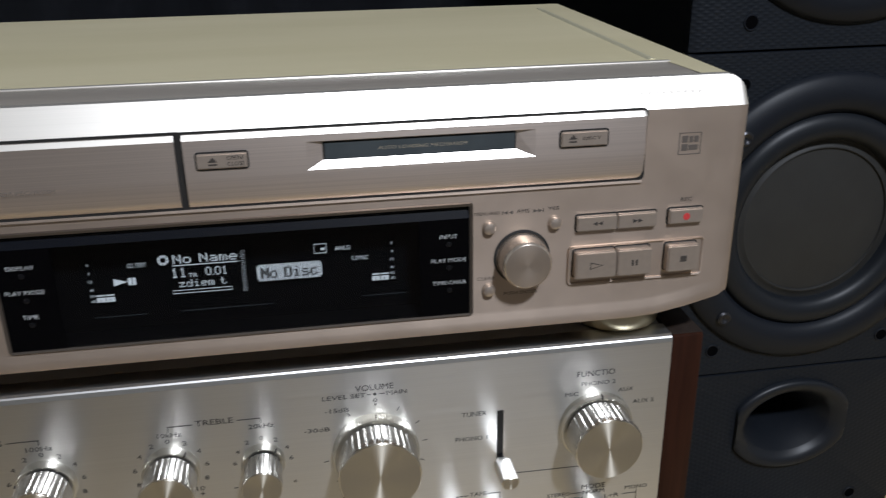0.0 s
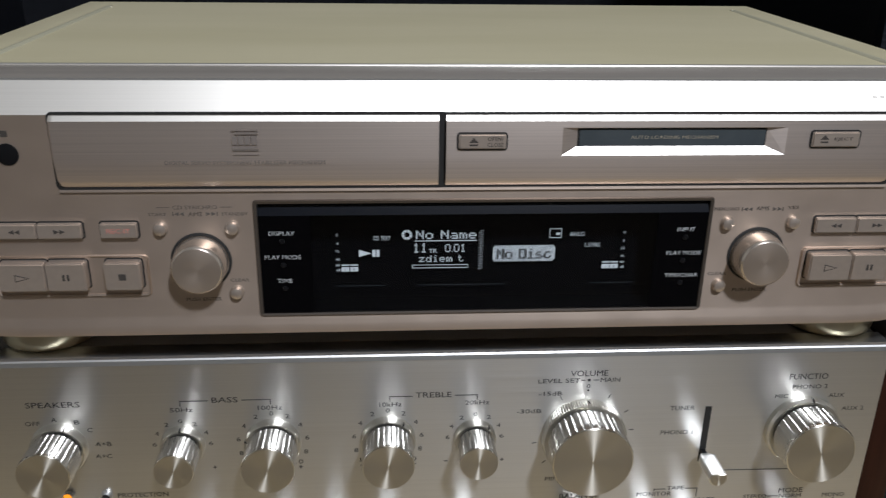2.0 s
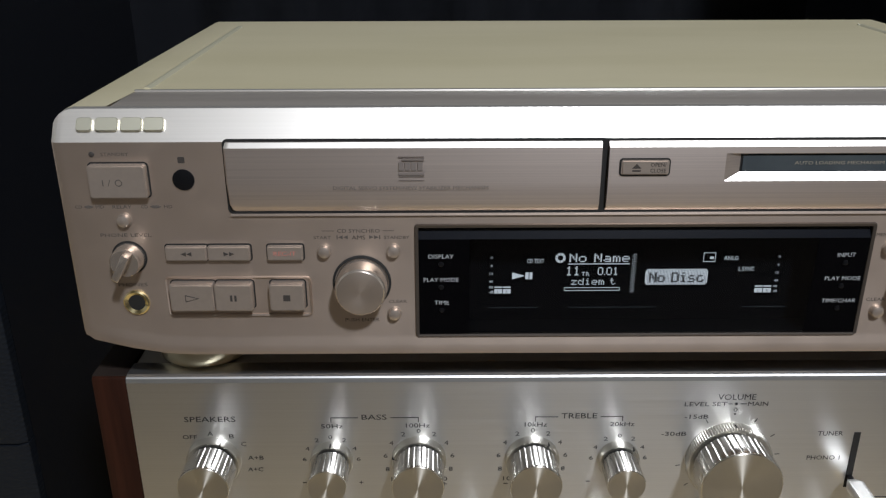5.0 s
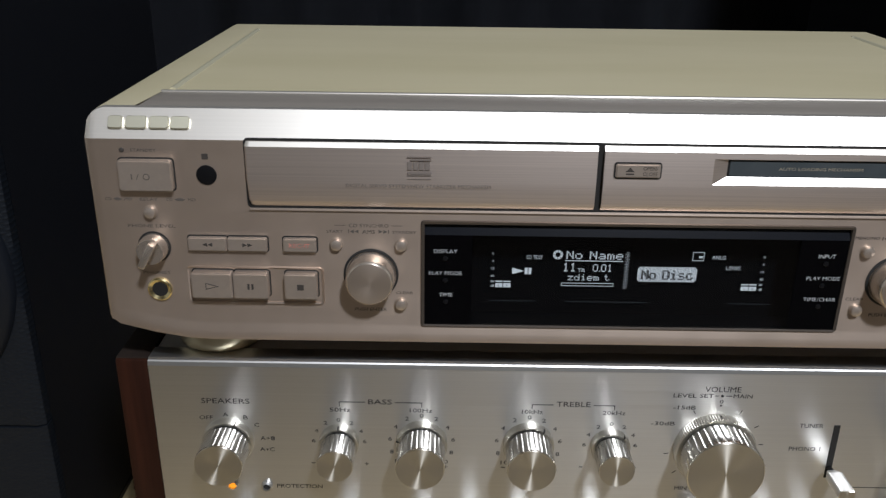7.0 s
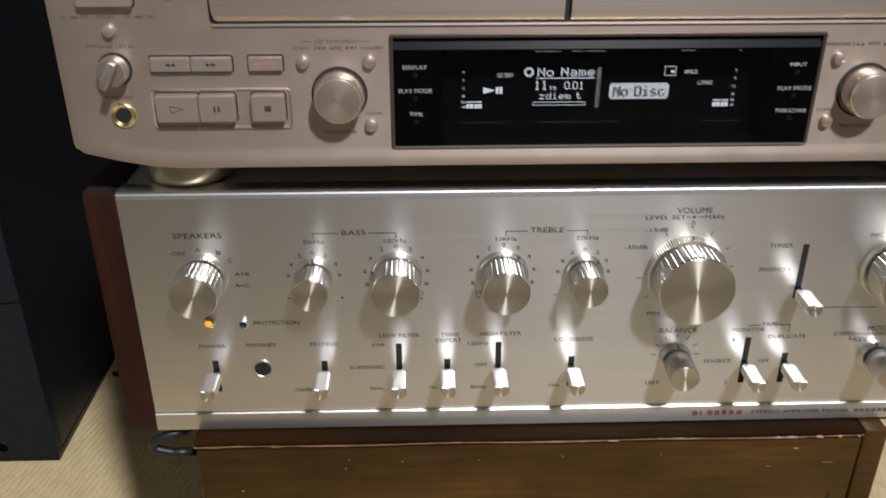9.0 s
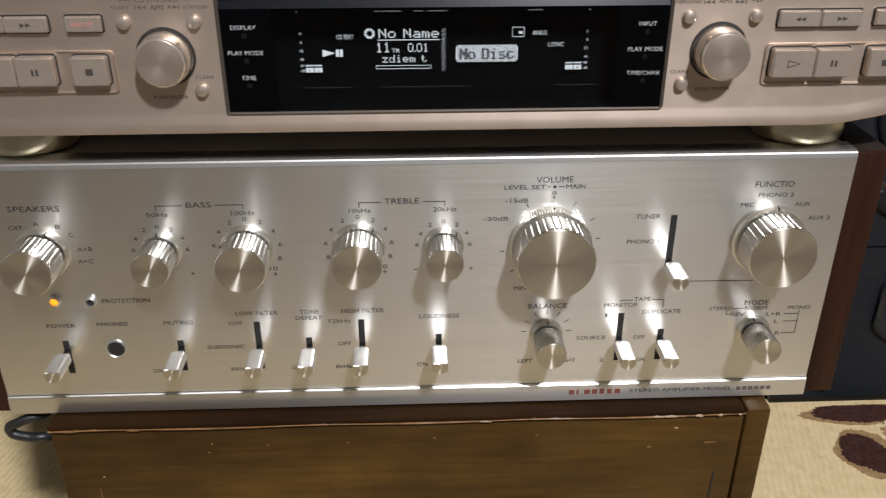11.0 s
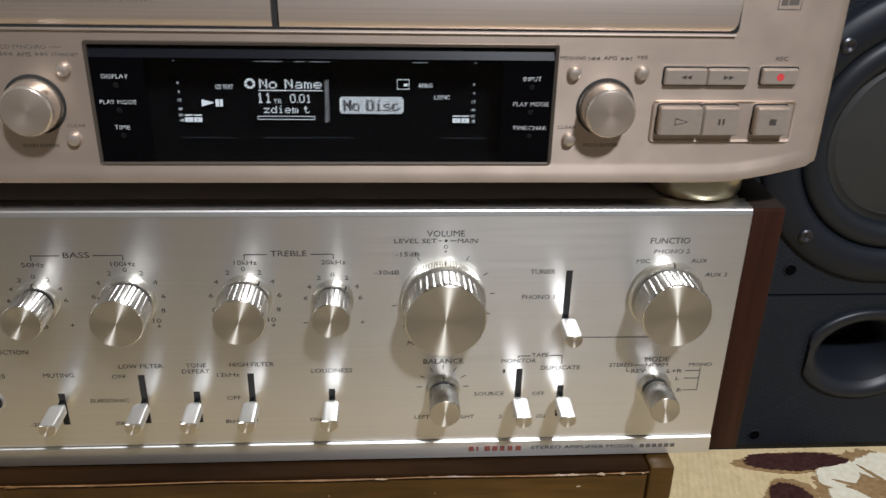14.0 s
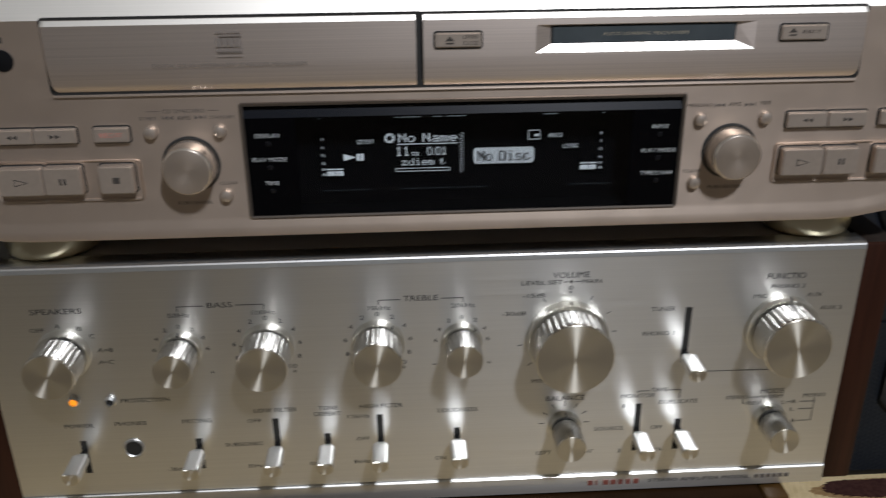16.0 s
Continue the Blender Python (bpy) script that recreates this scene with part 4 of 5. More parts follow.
bars([(-0.0965, -0.0868)], 0.4176, 0.4178, FY - 0.0004, tray_print, tray)
bars([(-0.0965, -0.0868)], 0.4192, 0.4194, FY - 0.0004, tray_print, tray)

# minidisc slot with slanted cheeks


def md_slot():
    a0, a1, c0, c1 = 0.0336, 0.1078, 0.4199, 0.4269
    k = new("disc_slot")
    k.parent = deck
    k["label"] = "minidisc slot with slanted cheeks"
    y, d = FY, FY + 0.0019
    bm = bmesh.new()
    o = [bm.verts.new(c) for c in ((MX0, y, MZ0), (MX1, y, MZ0), (MX1, y + 0.0004, MZ1), (MX0, y + 0.0004, MZ1))]
    i = [bm.verts.new(c) for c in ((a0, d, c0), (a1, d, c0), (a1, d, c1), (a0, d, c1))]
    for q in range(4):
        # lower cheek gets the lighter colour for the light falling on it
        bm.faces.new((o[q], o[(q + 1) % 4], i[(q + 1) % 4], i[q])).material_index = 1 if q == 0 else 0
    part("slot_surround", bm, [brush_gold, lit_gold], k, smooth=None)
    plate("slot_frame", round_rect(a0 - 0.0002, a1 + 0.0002, c0 - 0.0002, c1 + 0.0002, 0.0003), d + 0.0001, gap_black, k, 0.0004)
    plate("flap", round_rect(a0 + 0.0008, a1 - 0.0006, c0 + 0.0004, c1 - 0.0004, 0.0004), d - 0.0004, slot_glass, k, 0.0006, "smoked grey slot flap")
    lettering("AUTO LOADING MECHANISM", 0.0543, 0.0885, 0.4235, 0.0013, d - 0.0005, print_gold, k)


md_slot()


def push_button(x0, x1, z0, z1, y, out, mat=button_gold, r=0.0007, label="", rim=0.0006):
    """A key with rounded edges in a dark clearance."""
    plate("clearance", round_rect(x0 - rim, x1 + rim, z0 - rim, z1 + rim, r + rim), y - 0.00025, gap_black, deck, 0.0005)
    bm = outline(round_rect(x0, x1, z0, z1, r, 3), y - out, y + 0.0005)
    edges = [e for e in bm.edges if all(abs(v.co.y - (y - out)) < 1e-6 for v in e.verts)]
    bmesh.ops.bevel(bm, geom=edges, offset=0.0005, segments=2, affect="EDGES")
    return part("button", bm, mat, deck, label, 35)


b = push_button(-0.0121, 0.0060, 0.4196, 0.4254, FY, 0.0011, label="champagne open and close key")
lettering("OPEN/", -0.0012, 0.0048, 0.4237, 0.0015, FY - 0.0012, print_dark, b)
lettering("CLOSE", -0.0012, 0.0048, 0.4214, 0.0015, FY - 0.0012, print_dark, b)
bars([(-0.0080, -0.0048)], 0.4210, 0.4216, FY - 0.0012, print_dark, b, "symbol")
plate("symbol", [(-0.0082, 0.4222), (-0.0046, 0.4222), (-0.0064, 0.4241)], FY - 0.0012, print_dark, b, 0.0002)
b = push_button(0.1252, 0.1440, 0.4199, 0.4260, FY, 0.0011, label="champagne eject key")
lettering("EJECT", 0.1338, 0.1412, 0.4231, 0.0015, FY - 0.0012, print_dark, b)
bars([(0.1284, 0.1314)], 0.4217, 0.4223, FY - 0.0012, print_dark, b, "symbol")
plate("symbol", [(0.1282, 0.4230), (0.1316, 0.4230), (0.1299, 0.4248)], FY - 0.0012, print_dark, b, 0.0002)

b = push_button(-0.2146, -0.1926, 0.4108, 0.4240, 0.0, 0.0034, r=0.0012, label="large champagne power key")
lettering("I /", -0.2092, -0.2060, 0.4172, 0.0024, -0.00352, print_grey, b)
plate("symbol", disc_pts(-0.2030, 0.4172, 0.0014, 18), -0.00350, print_grey, b, 0.0002)
plate("symbol", disc_pts(-0.2030, 0.4172, 0.0010, 18), -0.00356, button_gold, b, 0.0002)
for x0, x1, z0, z1, o in ((-0.1894, -0.1730, 0.3842, 0.3904, 0.0022), (-0.1727, -0.1560, 0.3842, 0.3904, 0.0022), (0.1338, 0.1508, 0.3834, 0.3900, 0.0022), (0.1511, 0.1678, 0.3834, 0.3900, 0.0022)):
    b = push_button(x0, x1, z0, z1, 0.0, o, label="flat champagne search key")
    d = 1 if x0 in (-0.1727, 0.1511) else -1
    cx, cz = (x0 + x1) / 2, (z0 + z1) / 2
    for q in (-0.0010, 0.0012):
        plate("symbol", [(cx + q - d * 0.0010, cz - 0.0009), (cx + q - d * 0.0010, cz + 0.0009), (cx + q + d * 0.0011, cz)], -o - 0.00012, print_dark, b, 0.0002)
b = push_button(-0.1492, -0.1352, 0.3842, 0.3904, 0.0, 0.0022, label="flat champagne record key")
lettering("REC-IT", -0.1466, -0.1378, 0.3874, 0.0018, -0.00232, print_pink, b)
b = push_button(0.1732, 0.1880, 0.3838, 0.3902, 0.0, 0.0022, label="flat champagne record key with a red dot")
plate("symbol", disc_pts(0.1806, 0.3870, 0.0015, 20), -0.00232, print_red, b, 0.0002)
for dx in (0.0, 0.3222):
    k = new("key_well")
    k.parent = deck
    x0, x1, z0, z1 = -0.1906 + dx, -0.1336 + dx * 1.003, 0.3602, 0.3762
    plate("well_floor", round_rect(x0, x1, z0, z1, 0.0012), -0.0002, champagne, k, 0.0004)
    part("well_rim", ring_frame(round_rect(x0 - 0.0009, x1 + 0.0009, z0 - 0.0009, z1 + 0.0006, 0.0020), round_rect(x0, x1, z0, z1, 0.0012), -0.0009, 0.0002), champagne, k, "raised rim", 40)
    for n, (a, c) in enumerate(((-0.1890, -0.1715), (-0.1711, -0.1562), (-0.1492, -0.1354))):
        b = push_button(a + dx, c + dx, 0.3632, 0.3750, 0.0, 0.0046, r=0.0010, label=("champagne play key", "champagne pause key", "champagne stop key")[n])
        cx, cz, y = (a + c) / 2 + dx, 0.3691, -0.00472
        if n == 0:
            bm = outline([(cx - 0.0026, cz - 0.0016), (cx - 0.0026, cz + 0.0016), (cx + 0.0030, cz)], y, y + 0.0002)
            part("symbol", bm, print_dark, b, smooth=None)
            bm = outline([(cx - 0.0023, cz - 0.0011), (cx - 0.0023, cz + 0.0011), (cx + 0.0021, cz)], y - 0.00006, y + 0.0001)
            part("symbol", bm, button_gold, b, smooth=None)
        elif n == 1:
            bars([(cx - 0.0013, cx - 0.0004), (cx + 0.0004, cx + 0.0013)], cz - 0.0013, cz + 0.0013, y, print_dark, b, "symbol")
        else:
            bars([(cx - 0.0014, cx + 0.0014)], cz - 0.0013, cz + 0.0013, y, print_dark, b, "symbol")


def pearl_button(x, z, r=0.0026):
    k = stand(part("round_button", lathe([(r + 0.0004, -0.0002), (r + 0.0004, 0.0003), (r, 0.0003), (r, 0.0014), (r * 0.86, 0.0022), (r * 0.45, 0.0026), (0.0, 0.0027)], 32), pearl, deck, "small round pearl button", 40), x, 0, z)
    return k


for x, z in ((-0.2041, 0.4010), (-0.1268, 0.3876), (-0.0994, 0.3876), (-0.0996, 0.3600), (0.0976, 0.3876), (0.1248, 0.3878), (0.0976, 0.3602)):
    pearl_button(x, z)


def jog(cx, cz):
    k = new("jog_knob")
    k.parent = deck
    k["label"] = "large champagne jog knob"
    stand(k, cx, 0.0, cz)
    part("collar", lathe([(0.0118, -0.0002), (0.0118, 0.0004), (0.0108, 0.0006)], 64), gap_black, k, smooth=30)
    part("side", lathe([(0.0105, 0.0), (0.0105, 0.0020), (0.0102, 0.0088), (0.0098, 0.0100), (0.0092, 0.0105)], 72), champ_side, k, smooth=40)
    part("face", lathe([(0.0092, 0.0105), (0.0088, 0.0106), (0.004, 0.0104), (0.0, 0.0103)], 72), champ_face, k, smooth=40)


jog(-0.1124, 0.3738)
jog(0.1114, 0.3738)
# headphone level knob and socket
k = new("level_knob")
k.parent = deck
k["label"] = "champagne headphone level knob with a pointer"
stand(k, -0.2043, 0.0, 0.3852)
part("collar", lathe([(0.0070, -0.0002), (0.0070, 0.0003), (0.0062, 0.0003)], 40), gap_black, k, smooth=30)
part("side", lathe([(0.0062, 0.0), (0.0060, 0.0060), (0.0055, 0.0068), (0.0, 0.0068)], 48), champ_side, k, smooth=40)
bm = block(-0.0016, 0.0016, -0.0058, 0.0060, 0.006, 0.0125, 0.0007)
bmesh.ops.rotate(bm, verts=bm.verts, cent=(0, 0, 0), matrix=Matrix.Rotation(radians(-28), 3, "Z"))
part("pointer", bm, champ_side, k, "raised finger grip", 40)
k = stand(part("headphone_socket", lathe([(0.0053, -0.0002), (0.0053, 0.0008), (0.0047, 0.0012), (0.0034, 0.0004), (0.0034, -0.003)], 40), brass, deck, "brass-ringed headphone socket", 30), -0.2040, 0, 0.3655)
part("hole", lathe([(0.0036, 0.0004), (0.0, 0.0004)], 24), gap_black, k)
k = stand(part("remote_sensor", lathe([(0.0042, -0.0002), (0.0042, 0.0004), (0.0039, 0.0005), (0.0, 0.0007)], 40), black_plastic, deck, "round black remote sensor window", 30), -0.1792, 0, 0.4174)
stand(part("standby_lamp", lathe([(0.0010, -0.0002), (0.0010, 0.0004), (0.0, 0.0008)], 16), print_dark, deck, "unlit standby lamp", 30), -0.2129, 0, 0.4276)

DY = -0.00012
for words, x0, x1, zc, h, m in (
        ("STANDBY", -0.2095, -0.1990, 0.4276, 0.0013, print_grey), ("RELAY", -0.2080, -0.2006, 0.4065, 0.0014, print_grey),
        ("CD", -0.2225, -0.2198, 0.4065, 0.0013, print_grey), ("MD", -0.2145, -0.2112, 0.4065, 0.0013, print_grey), ("CD", -0.1970, -0.1943, 0.4065, 0.0013, print_grey), ("MD", -0.1880, -0.1848, 0.4065, 0.0013, print_grey),
        ("PHONE LEVEL", -0.2144, -0.1944, 0.3947, 0.0015, print_grey), ("PHONES", -0.2104, -0.1988, 0.3733, 0.0015, print_grey),
        ("CD SYNCHRO", -0.1214, -0.1046, 0.3961, 0.0016, print_grey), ("START", -0.1308, -0.1240, 0.3933, 0.0013, print_grey), ("AMS", -0.1158, -0.1104, 0.3933, 0.0017, print_dark), ("STANDBY", -0.1030, -0.0930, 0.3933, 0.0013, print_grey),
        ("CLEAR", -0.1018, -0.0944, 0.3653, 0.0013, print_grey), ("PUSH ENTER", -0.1198, -0.1058, 0.3571, 0.0015, print_dark),
        ("MENU/NO", 0.0916, 0.1018, 0.3936, 0.0014, print_dark), ("AMS", 0.1088, 0.1142, 0.3937, 0.0017, print_dark), ("YES", 0.1218, 0.1264, 0.3940, 0.0014, print_dark),
        ("CLEAR", 0.0926, 0.1004, 0.3653, 0.0014, print_grey), ("PUSH ENTER", 0.1040, 0.1184, 0.3578, 0.0015, print_dark), ("REC", 0.1784, 0.1832, 0.3939, 0.0016, print_dark)):
    lettering(words, x0, x1, zc, h, DY, m, deck)
for cx in (-0.1131, 0.1115):
    for d in (-1, 1):
        for q in (0.0042, 0.0062):
            plate("symbol", [(cx + d * q, 0.3926), (cx + d * q, 0.3942), (cx + d * (q + 0.0018), 0.3934)], DY, print_grey, deck, 0.0001)
        plate("symbol", [(cx + d * 0.0082, 0.3926), (cx + d * 0.0086, 0.3926), (cx + d * 0.0086, 0.3942), (cx + d * 0.0082, 0.3942)], DY, print_grey, deck, 0.0001)
for x0, x1 in ((-0.1275, -0.1226), (-0.1034, -0.0990)):
    bars([(x0, x1)], 0.3960, 0.3962, DY, print_grey, deck, "print_line", 0.0001)
for x0, x1 in ((-0.2192, -0.2152), (-0.1936, -0.1890)):
    plate("symbol", [(x0, 0.4065), (x0 + 0.0014, 0.4071), (x1 - 0.0014, 0.4071), (x1, 0.4065), (x1 - 0.0014, 0.4059), (x0 + 0.0014, 0.4059)], DY, print_grey, deck, 0.0001)
plate("remote_mark", round_rect(-0.1806, -0.1780, 0.4240, 0.4264, 0.0003), DY, print_dark, deck, 0.0001)
# minidisc mark: an outlined square with blocks
for x0, x1, z0, z1 in ((0.1752, 0.1846, 0.4218, 0.4221), (0.1752, 0.1846, 0.4130, 0.4133), (0.1752, 0.1755, 0.4130, 0.4221), (0.1843, 0.1846, 0.4130, 0.4221),
                       (0.1764, 0.1790, 0.4180, 0.4208), (0.1764, 0.1790, 0.4146, 0.4174), (0.1796, 0.1812, 0.4180, 0.4206), (0.1816, 0.1834, 0.4180, 0.4206), (0.1794, 0.1834, 0.4148, 0.4170)):
    bars([(x0, x1)], z0, z1, DY, print_grey, deck, "disc_mark", 0.0001)
# raised maker's mark on the slanted band: plain shapes
SL = Matrix.Rotation(-math.atan2(0.0074, 0.0112), 4, "X")
for a, w in ((-0.2182, 0.0060), (-0.2110, 0.0086), (-0.2014, 0.0080), (-0.1928, 0.0078)):
    bm = outline(round_rect(0, w, -0.0027, 0.0027, 0.0012), -0.0012, 0.0004)
    edges = [e for e in bm.edges if all(v.co.y < -0.001 for v in e.verts)]
    bmesh.ops.bevel(bm, geom=edges, offset=0.0003, segments=1, affect="EDGES")
    ob = part("maker_mark", bm, logo_gold, deck, "raised pale gold mark", 30)
    ob.matrix_basis = Matrix.Translation((a, 0.0036, 0.4380)) @ SL
for n in range(12):
    bm = outline([(0, -0.0005), (0.0017, -0.0005), (0.0017, 0.0005), (0, 0.0005)], -0.0002, 0.0001)
    ob = part("model_mark", bm, print_faint, deck, smooth=None)
    ob.matrix_basis = Matrix.Translation((0.1500 + n * 0.0030, 0.0038, 0.4380)) @ SL


# display behind glass
def display():
    k = new("display")
    k.parent = deck
    k["label"] = "black display window with glowing white characters"
    x, z0, z1 = WX, WZ0, WZ1
    ZG = z1 - 0.0052
    # reveal of the window: slanted top, sides and bottom
    bm = bmesh.new()
    o = [bm.verts.new(c) for c in ((-x, 0.0, z0), (x, 0.0, z0), (x, 0.0, z1), (-x, 0.0, z1))]
    i = [bm.verts.new(c) for c in ((-x + 0.0004, 0.0125, z0), (x - 0.0004, 0.0125, z0), (x - 0.0004, 0.0125, z1), (-x + 0.0004, 0.0125, z1))]
    for q in range(4):
        bm.faces.new((o[q], o[(q + 1) % 4], i[(q + 1) % 4], i[q]))
    part("reveal", bm, void_black, k, smooth=None)
    part("top_bezel", profile_bar([(0.0018, z1), (-0.0006, ZG), (0.0006, ZG), (0.0090, ZG + 0.0006), (0.0090, z1)], -x + 0.0002, x - 0.0002), bezel_grey, k, "glossy blue-grey slanted bezel", 10)
    part("backing", block(-x, x, 0.0126, 0.0140, z0 - 0.002, z1), void_black, k, smooth=None)
    # raised rim
    part("rim", ring_frame(round_rect(-x - 0.0013, x + 0.0013, z0 - 0.0008, z1 + 0.0012, 0.0013), round_rect(-x + 0.0002, x - 0.0002, z0 + 0.0002, z1 - 0.0002, 0.0003), -0.0012, 0.0006, 0.0006), rim_dark, k, "dark champagne window rim", 30)
    g = part("glass_pane", block(-0.0690, 0.0690, -0.0005, 0.0003, z0 + 0.0003, ZG - 0.0001), glass, k, "clear glossy pane", None)
    g.visible_shadow = False
    for a, b in ((-x + 0.0003, -0.0692), (0.0692, x - 0.0003)):
        part("key_panel", block(a, b, -0.0005, 0.0003, z0 + 0.0003, ZG - 0.0001), gloss_black, k, "glossy black key panel", None)
    for words, x0, x1, zc in (("DISPLAY", -0.0855, -0.0756, 0.3852), ("PLAY MODE", -0.0875, -0.0735, 0.3751), ("TIME", -0.0832, -0.0773, 0.3649),
                              ("INPUT", 0.0775, 0.0846, 0.3852), ("PLAY MODE", 0.0740, 0.0882, 0.3750), ("TIME/CHAR", 0.0742, 0.0880, 0.3651)):
        lettering(words, x0, x1, zc, 0.00168, -0.0007, print_white, k, thin=0.016)
        ob = part("key_nub", lathe([(0.0011, 0.0), (0.0010, 0.0006), (0.0, 0.0009)], 16), black_plastic, k, "tiny black key")
        stand(ob, (x0 + x1) / 2, -0.0004, zc - 0.0034)
    y = 0.0104

    def tube(words, x0, x1, zc, h, m=vfd):
        lettering(words, x0, x1, zc, h, y, m, k, "glowing_characters")

    def dots(words, x0, x1, zc, h, bold=0.0):
        dot_matrix(words, x0, x1, zc, h, y, vfd, k, "glowing_characters", bold)

    dots("No Name", -0.0276, -0.0027, 0.3797, 0.0038)
    bars([(-0.0281, -0.0025)], 0.3768, 0.3771, y, vfd, k, "glowing_line")
    dots("11", -0.0288, -0.0230, 0.3739, 0.0042, 0.04), tube("TR", -0.0223, -0.0189, 0.3725, 0.0017), dots("0.01", -0.0156, -0.0070, 0.3737, 0.0036)
    dots("zdiem t", -0.0264, -0.0078, 0.3691, 0.0031)
    for a, b, c, d in ((-0.0291, -0.0059, 0.3661, 0.3663), (-0.0291, -0.0059, 0.3648, 0.3650), (-0.0291, -0.0289, 0.3650, 0.3661), (-0.0061, -0.0059, 0.3650, 0.3661)):
        bars([(a, b)], c, d, y, vfd, k, "glowing_line")
    # hatched column
    for n in range(22):
        z = 0.3640 + n * 0.00081
        xo = -0.0006 + (0.0003 if n % 2 else -0.0003)
        bars([(xo - 0.0007, xo - 0.0004), (xo + 0.0001, xo + 0.0004)], z, z + 0.0003, y, vfd, k, "glowing_dots")
    # disc symbol: toothed ring
    bm = bmesh.new()
    for n in range(8):
        a0, a1 = radians(45 * n + 4), radians(45 * n + 38)
        p = [(-0.0313 + r * math.cos(a), 0.3797 + r * math.sin(a)) for r, a in ((0.0012, a0), (0.0022, a0), (0.0022, a1), (0.0012, a1))]
        outline(p, y, y + 0.0002, bm)
    part("glowing_symbol", bm, vfd, k, smooth=None)
    # badge with dark characters, made of fine columns
    bars([(0.0044 + n * 0.00062, 0.0044 + n * 0.00062 + 0.00040) for n in range(1, 41)], 0.3674, 0.3745, y, vfd, k, "glowing_badge")
    bars([(0.0044, 0.00487), (0.0044 + 41 * 0.00062, 0.0044 + 41 * 0.00062 + 0.00047)], 0.3682, 0.3737, y, vfd, k, "glowing_badge")
    dot_matrix("No Disc", 0.0060, 0.0286, 0.3709, 0.0046, y - 0.0003, gap_black, k, "dark_characters", 0.36)
    for x0, z0_, x1, z1_ in ((0.0277, 0.3777, 0.0327, 0.3779), (0.0277, 0.3816, 0.0327, 0.3818), (0.0277, 0.3777, 0.0279, 0.3818), (0.0325, 0.3777, 0.0327, 0.3818), (0.0305, 0.3790, 0.0320, 0.3800)):
        bars([(x0, x1)], z0_, z1_, y, vfd, k, "glowing_symbol")
    tube("ANLG", 0.0362, 0.0421, 0.3794, 0.0018), tube("L.SYNC", 0.0429, 0.0493, 0.3745, 0.0018), tube("CD TEXT", -0.0450, -0.0380, 0.3784, 0.0018)
    plate("glowing_symbol", [(-0.0510, 0.3702), (-0.0510, 0.3732), (-0.0459, 0.3717)], y, vfd, k, 0.0002)
    bars([(-0.0455, -0.0442), (-0.0438, -0.0426)], 0.3702, 0.3732, y, vfd, k, "glowing_symbol")
    for s, cx in ((-1, -0.0597), (1, 0.0591)):
        for f, z, w in (("0", 0.3799, 0.0004), ("4", 0.3763, 0.0004), ("12", 0.3728, 0.0007), ("40", 0.3692, 0.0008), ("00", 0.3666, 0.0008), ("-dB", 0.3644, 0.0010)):
            tube(f, cx - w, cx + w, z, 0.0011)
    for a in (-0.0583, -0.0547, 0.0507, 0.0543):
        bars([(a, a + 0.0032)], 0.3663, 0.3668, y, vfd, k, "glowing_bar")
        bars([(a, a + 0.0032)], 0.3637, 0.3656, y, vfd, k, "glowing_bar")
        lettering("L" if a in (-0.0583, 0.0507) else "R", a + 0.0012, a + 0.0020, 0.3646, 0.0012, y - 0.0002, gap_black, k, "dark_characters")
    for x0, x1 in ((-0.0606, -0.0400), (-0.0270, 0.0100), (0.0460, 0.0648)):
        bars([(x0, x1)], 0.3570, 0.35715, y, slot_glass, k, "faint_line")
    for x0, x1 in ((-0.0608, -0.0602), (-0.029, -0.027), (-0.0262, -0.018), (-0.013, -0.009), (-0.007, 0.001), (0.0340, 0.0400), (0.0590, 0.0600)):
        bars([(x0, x1)], 0.3886, 0.3888, y, vfd_dim, k, "glowing_line")


display()


# ---- loudspeakers ----
def holed_panel(x0, x1, z0, z1, hole, depth):
    """A thick panel with a round or oval hole and softened outer edges."""
    cx, cz, rx, rz = hole
    ang = sorted({round(2 * math.pi * k / 96, 5) for k in range(96)} | {round(math.atan2(z - cz, x - cx) % (2 * math.pi), 5) for x in (x0, x1) for z in (z0, z1)})
    bm = bmesh.new()
    loops = [[], [], [], [], []]
    for a in ang:
        c, s = math.cos(a), math.sin(a)
        k = min((x1 - cx if c > 0 else x0 - cx) / c if abs(c) > 1e-9 else 9, (z1 - cz if s > 0 else z0 - cz) / s if abs(s) > 1e-9 else 9)
        ox, oz = cx + k * c, cz + k * s
        bx, bz = min(max(ox, x0 + 0.0055), x1 - 0.0055), min(max(oz, z0 + 0.0006), z1 - 0.0006)
        e = 1 / math.hypot(c / rx, s / rz)
        hx, hz = cx + e * c, cz + e * s
        if (bx - cx) * c + (bz - cz) * s < e + 0.0002:
            bx, bz = hx + 0.0002 * c, hz + 0.0002 * s
        for loop, co in zip(loops, ((hx, depth, hz), (hx, 0, hz), (bx, 0, bz), (ox, 0.0035, oz), (ox, depth, oz))):
            loop.append(bm.verts.new(co))
    n = len(ang)
    for a, b in zip(loops, loops[1:]):
        for k in range(n):
            bm.faces.new((a[k], a[(k + 1) % n], b[(k + 1) % n], b[k]))
    return bm


def flat_sides(bm, x):
    """Cuts the sides of a lathed ring straight."""
    for v in bm.verts:
        v.co.x = max(-x, min(x, v.co.x))
    return bm


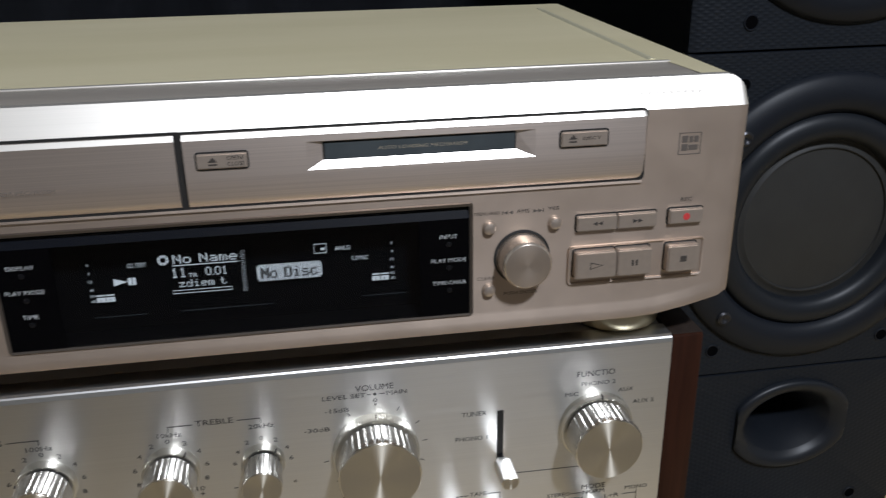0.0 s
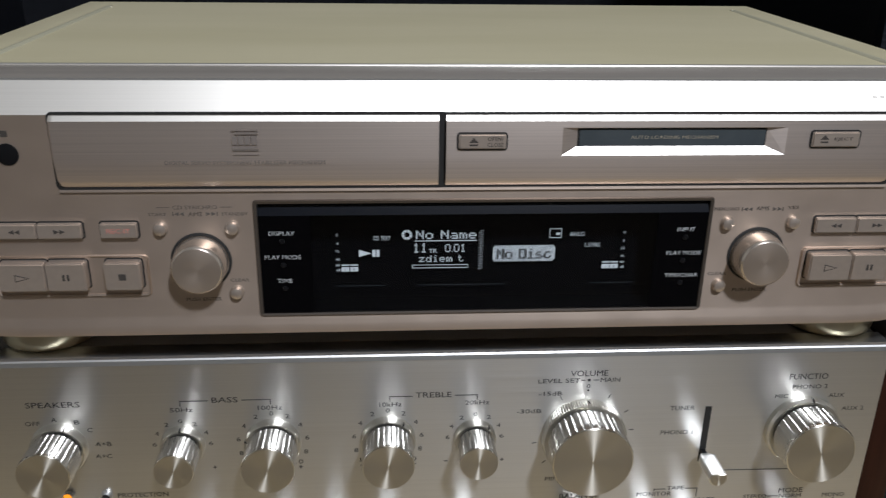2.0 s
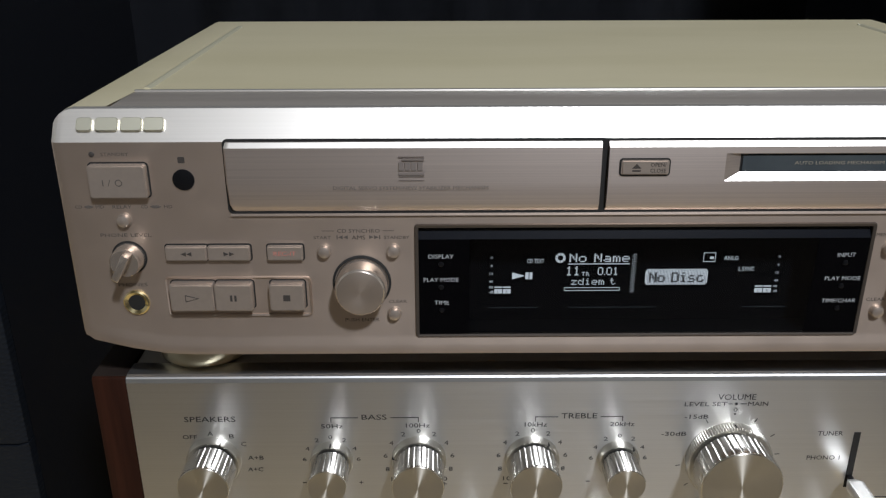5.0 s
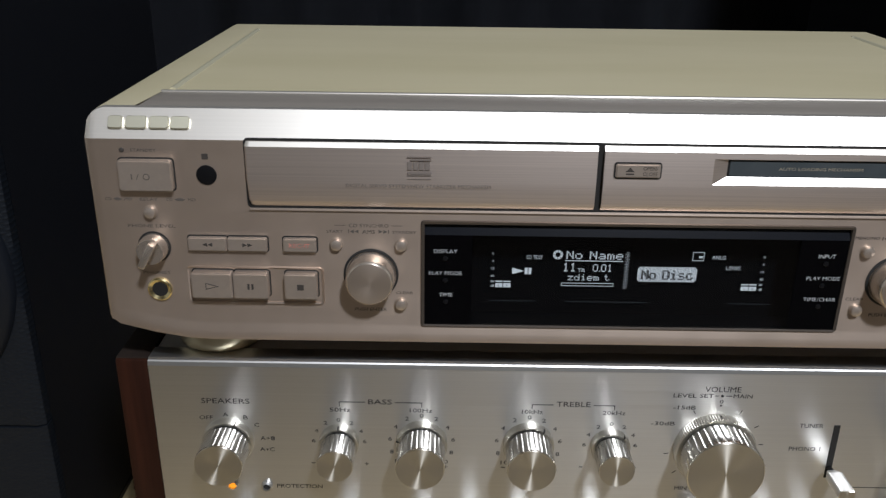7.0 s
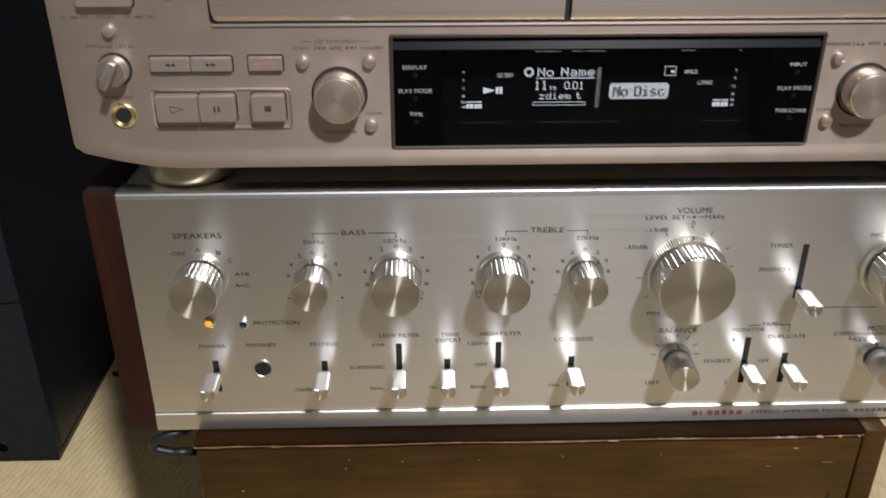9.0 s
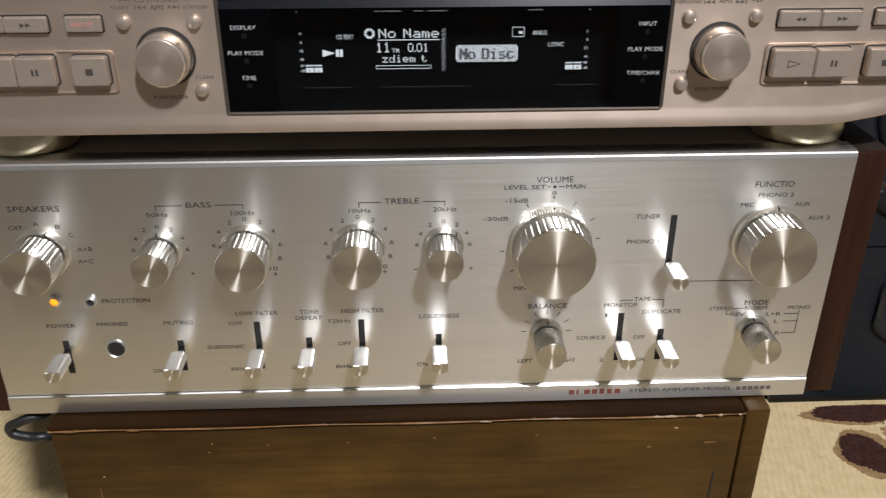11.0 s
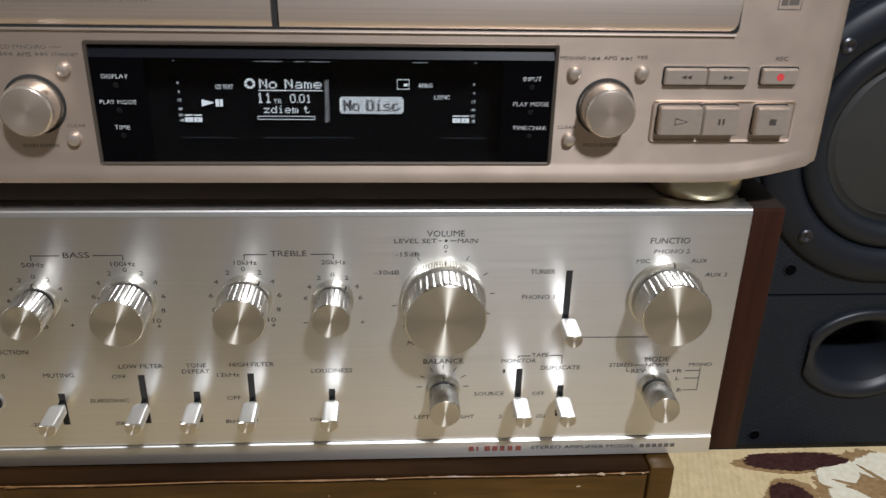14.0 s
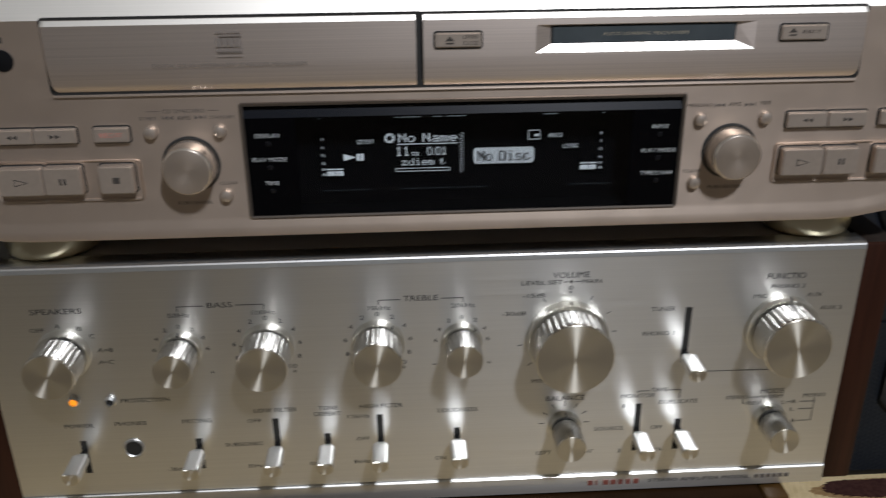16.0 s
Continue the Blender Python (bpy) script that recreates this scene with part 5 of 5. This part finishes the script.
def loudspeaker():
    """Cabinet with a three-part baffle; origin at the middle of the foot of the front."""
    t = thing("loudspeaker", "tall black loudspeaker with large drivers and oval port", "loudspeaker", (0, 0, 0), "pair of loudspeakers")
    W, H = 0.1150, 0.86
    bm = outline(round_rect(-W, W, 0.006, H, 0.004), 0.0125, 0.34)
    bm.faces.ensure_lookup_table()
    bmesh.ops.delete(bm, geom=[bm.faces[0]], context="FACES_ONLY")
    part("cabinet", bm, speaker_skin, t, "black vinyl-covered cabinet", 30)
    part("plinth", block(-W + 0.001, W - 0.001, 0.004, 0.335, 0.0, 0.0055), black_plastic, t, smooth=None)
    for z0, z1 in ((0.007, 0.1522), (0.1532, 0.4078), (0.4088, 0.668), (0.669, H)):
        hole = {0.007: (0.004, 0.0985, 0.0485, 0.0405), 0.1532: (0, 0.278, 0.1125, 0.1125), 0.4088: (0, 0.538, 0.1125, 0.1125)}.get(z0, (0, 0.76, 0.045, 0.045))
        part("baffle", holed_panel(-W, W, z0, z1, hole, 0.0122), baffle_skin, t, "embossed black baffle", 40)
    for zc in (0.278, 0.538):
        k = new("driver")
        k.parent = t
        k["label"] = "large black bass driver"
        stand(k, 0, 0, zc)
        part("trim_ring", lathe([(0.1135, -0.002), (0.1135, 0.0015), (0.1105, 0.0045), (0.1030, 0.0075), (0.0960, 0.0080), (0.0890, 0.0060), (0.0850, 0.0020), (0.0840, -0.004)], 96), trim_black, k, "wide satin black trim ring", 50)
        roll = [(0.0845 - 0.0100 + 0.0100 * math.cos(radians(a)), -0.001 + 0.0075 * math.sin(radians(a))) for a in range(0, 181, 20)]
        part("surround", lathe([(0.0850, -0.004)] + roll + [(0.0635, -0.004)], 96), rubber, k, "rounded rubber surround", 60)
        part("cone", lathe([(0.0640, -0.0032), (0.0592, -0.0028), (0.0584, -0.0018), (0.0574, -0.0019), (0.0568, -0.0036), (0.045, -0.0026), (0.030, -0.0014), (0.015, -0.0007), (0.0, -0.0004)], 96), cone_grey, k, "smooth dark grey cone", 60)
        for a in (225, 315, 45, 135):
            ob = part("screw", lathe([(0.0055, 0.001), (0.0055, 0.0085), (0.0040, 0.0095), (0.0022, 0.0088), (0.0, 0.0070)], 20), screw_steel, k, "socket-head screw", 40)
            ob.location = (0.1000 * math.cos(radians(a)), 0.1000 * math.sin(radians(a)), 0)
    for x, z in ((-0.073, 0.175), (0.073, 0.175), (-0.073, 0.018), (0.073, 0.018), (-0.073, 0.428), (0.073, 0.428), (-0.073, 0.385), (0.073, 0.385)):
        ob = part("peg_hole", lathe([(0.0058, 0.0002), (0.0054, 0.0009), (0.0047, 0.0009), (0.0044, 0.0003), (0.0, 0.0003)], 24), trim_black, t, "grille peg hole", 40)
        stand(ob, x, 0, z)
        ob2 = part("socket", lathe([(0.0044, 0.0005), (0.0, 0.0005)], 20), void_black, ob)
    # flared oval port
    k = new("port")
    k.parent = t
    k["label"] = "oval flared bass port"
    k.matrix_basis = Matrix.Translation((0.004, 0, 0.0985)) @ FRONT @ Matrix.Diagonal((1.32, 1.0, 1.0, 1.0))
    part("flare", flat_sides(lathe([(0.0420, -0.001), (0.0418, 0.0020), (0.0405, 0.0040), (0.0380, 0.0046), (0.0350, 0.0040), (0.0318, 0.0018), (0.0288, -0.0024)], 72), 0.0372), port_black, k, smooth=60)
    part("bowl", lathe([(0.0289, -0.0022), (0.0258, -0.0080), (0.0228, -0.015), (0.0202, -0.024), (0.0188, -0.034), (0.0184, -0.060)], 72), port_black, k, smooth=60)
    part("throat", lathe([(0.0187, -0.055), (0.0, -0.055)], 48), gap_black, k, smooth=60)
    return t


speaker = loudspeaker()
speaker.matrix_basis = pose(0.4050, 0.241, 0.0)
copy_thing(speaker, pose(-0.4940, 0.207, 0.0))


# ---- cables ----
def cable(name, pts, r, label):
    cu = bpy.data.curves.new(name, "CURVE")
    cu.dimensions, cu.bevel_depth, cu.bevel_resolution, cu.resolution_u = "3D", r, 3, 8
    sp = cu.splines.new("BEZIER")
    sp.bezier_points.add(len(pts) - 1)
    for p, c in zip(sp.bezier_points, pts):
        p.co = c
        p.handle_left_type = p.handle_right_type = "AUTO"
    cu.materials.append(cable_black)
    tmp = bpy.data.objects.new(name, cu)
    me = bpy.data.meshes.new_from_object(tmp)
    bpy.data.objects.remove(tmp)
    me.name = name
    me.shade_smooth()
    return tagged(new(name, me), label, "cable")


cable("power_cable", [(-0.2015, 0.060, 0.187), (-0.2045, 0.016, 0.1865), (-0.216, 0.010, 0.1850), (-0.2222, 0.010, 0.1800), (-0.214, 0.010, 0.1752), (-0.206, 0.011, 0.1742), (-0.2015, 0.022, 0.166), (-0.202, 0.10, 0.08), (-0.206, 0.18, 0.004)], 0.0026, "thick black power cable looped under the amplifier")
cable("speaker_cable", [(-0.372, 0.330, 0.003), (-0.33, 0.318, 0.003), (-0.27, 0.322, 0.003), (-0.20, 0.335, 0.003)], 0.002, "thin black cable lying on the rug")
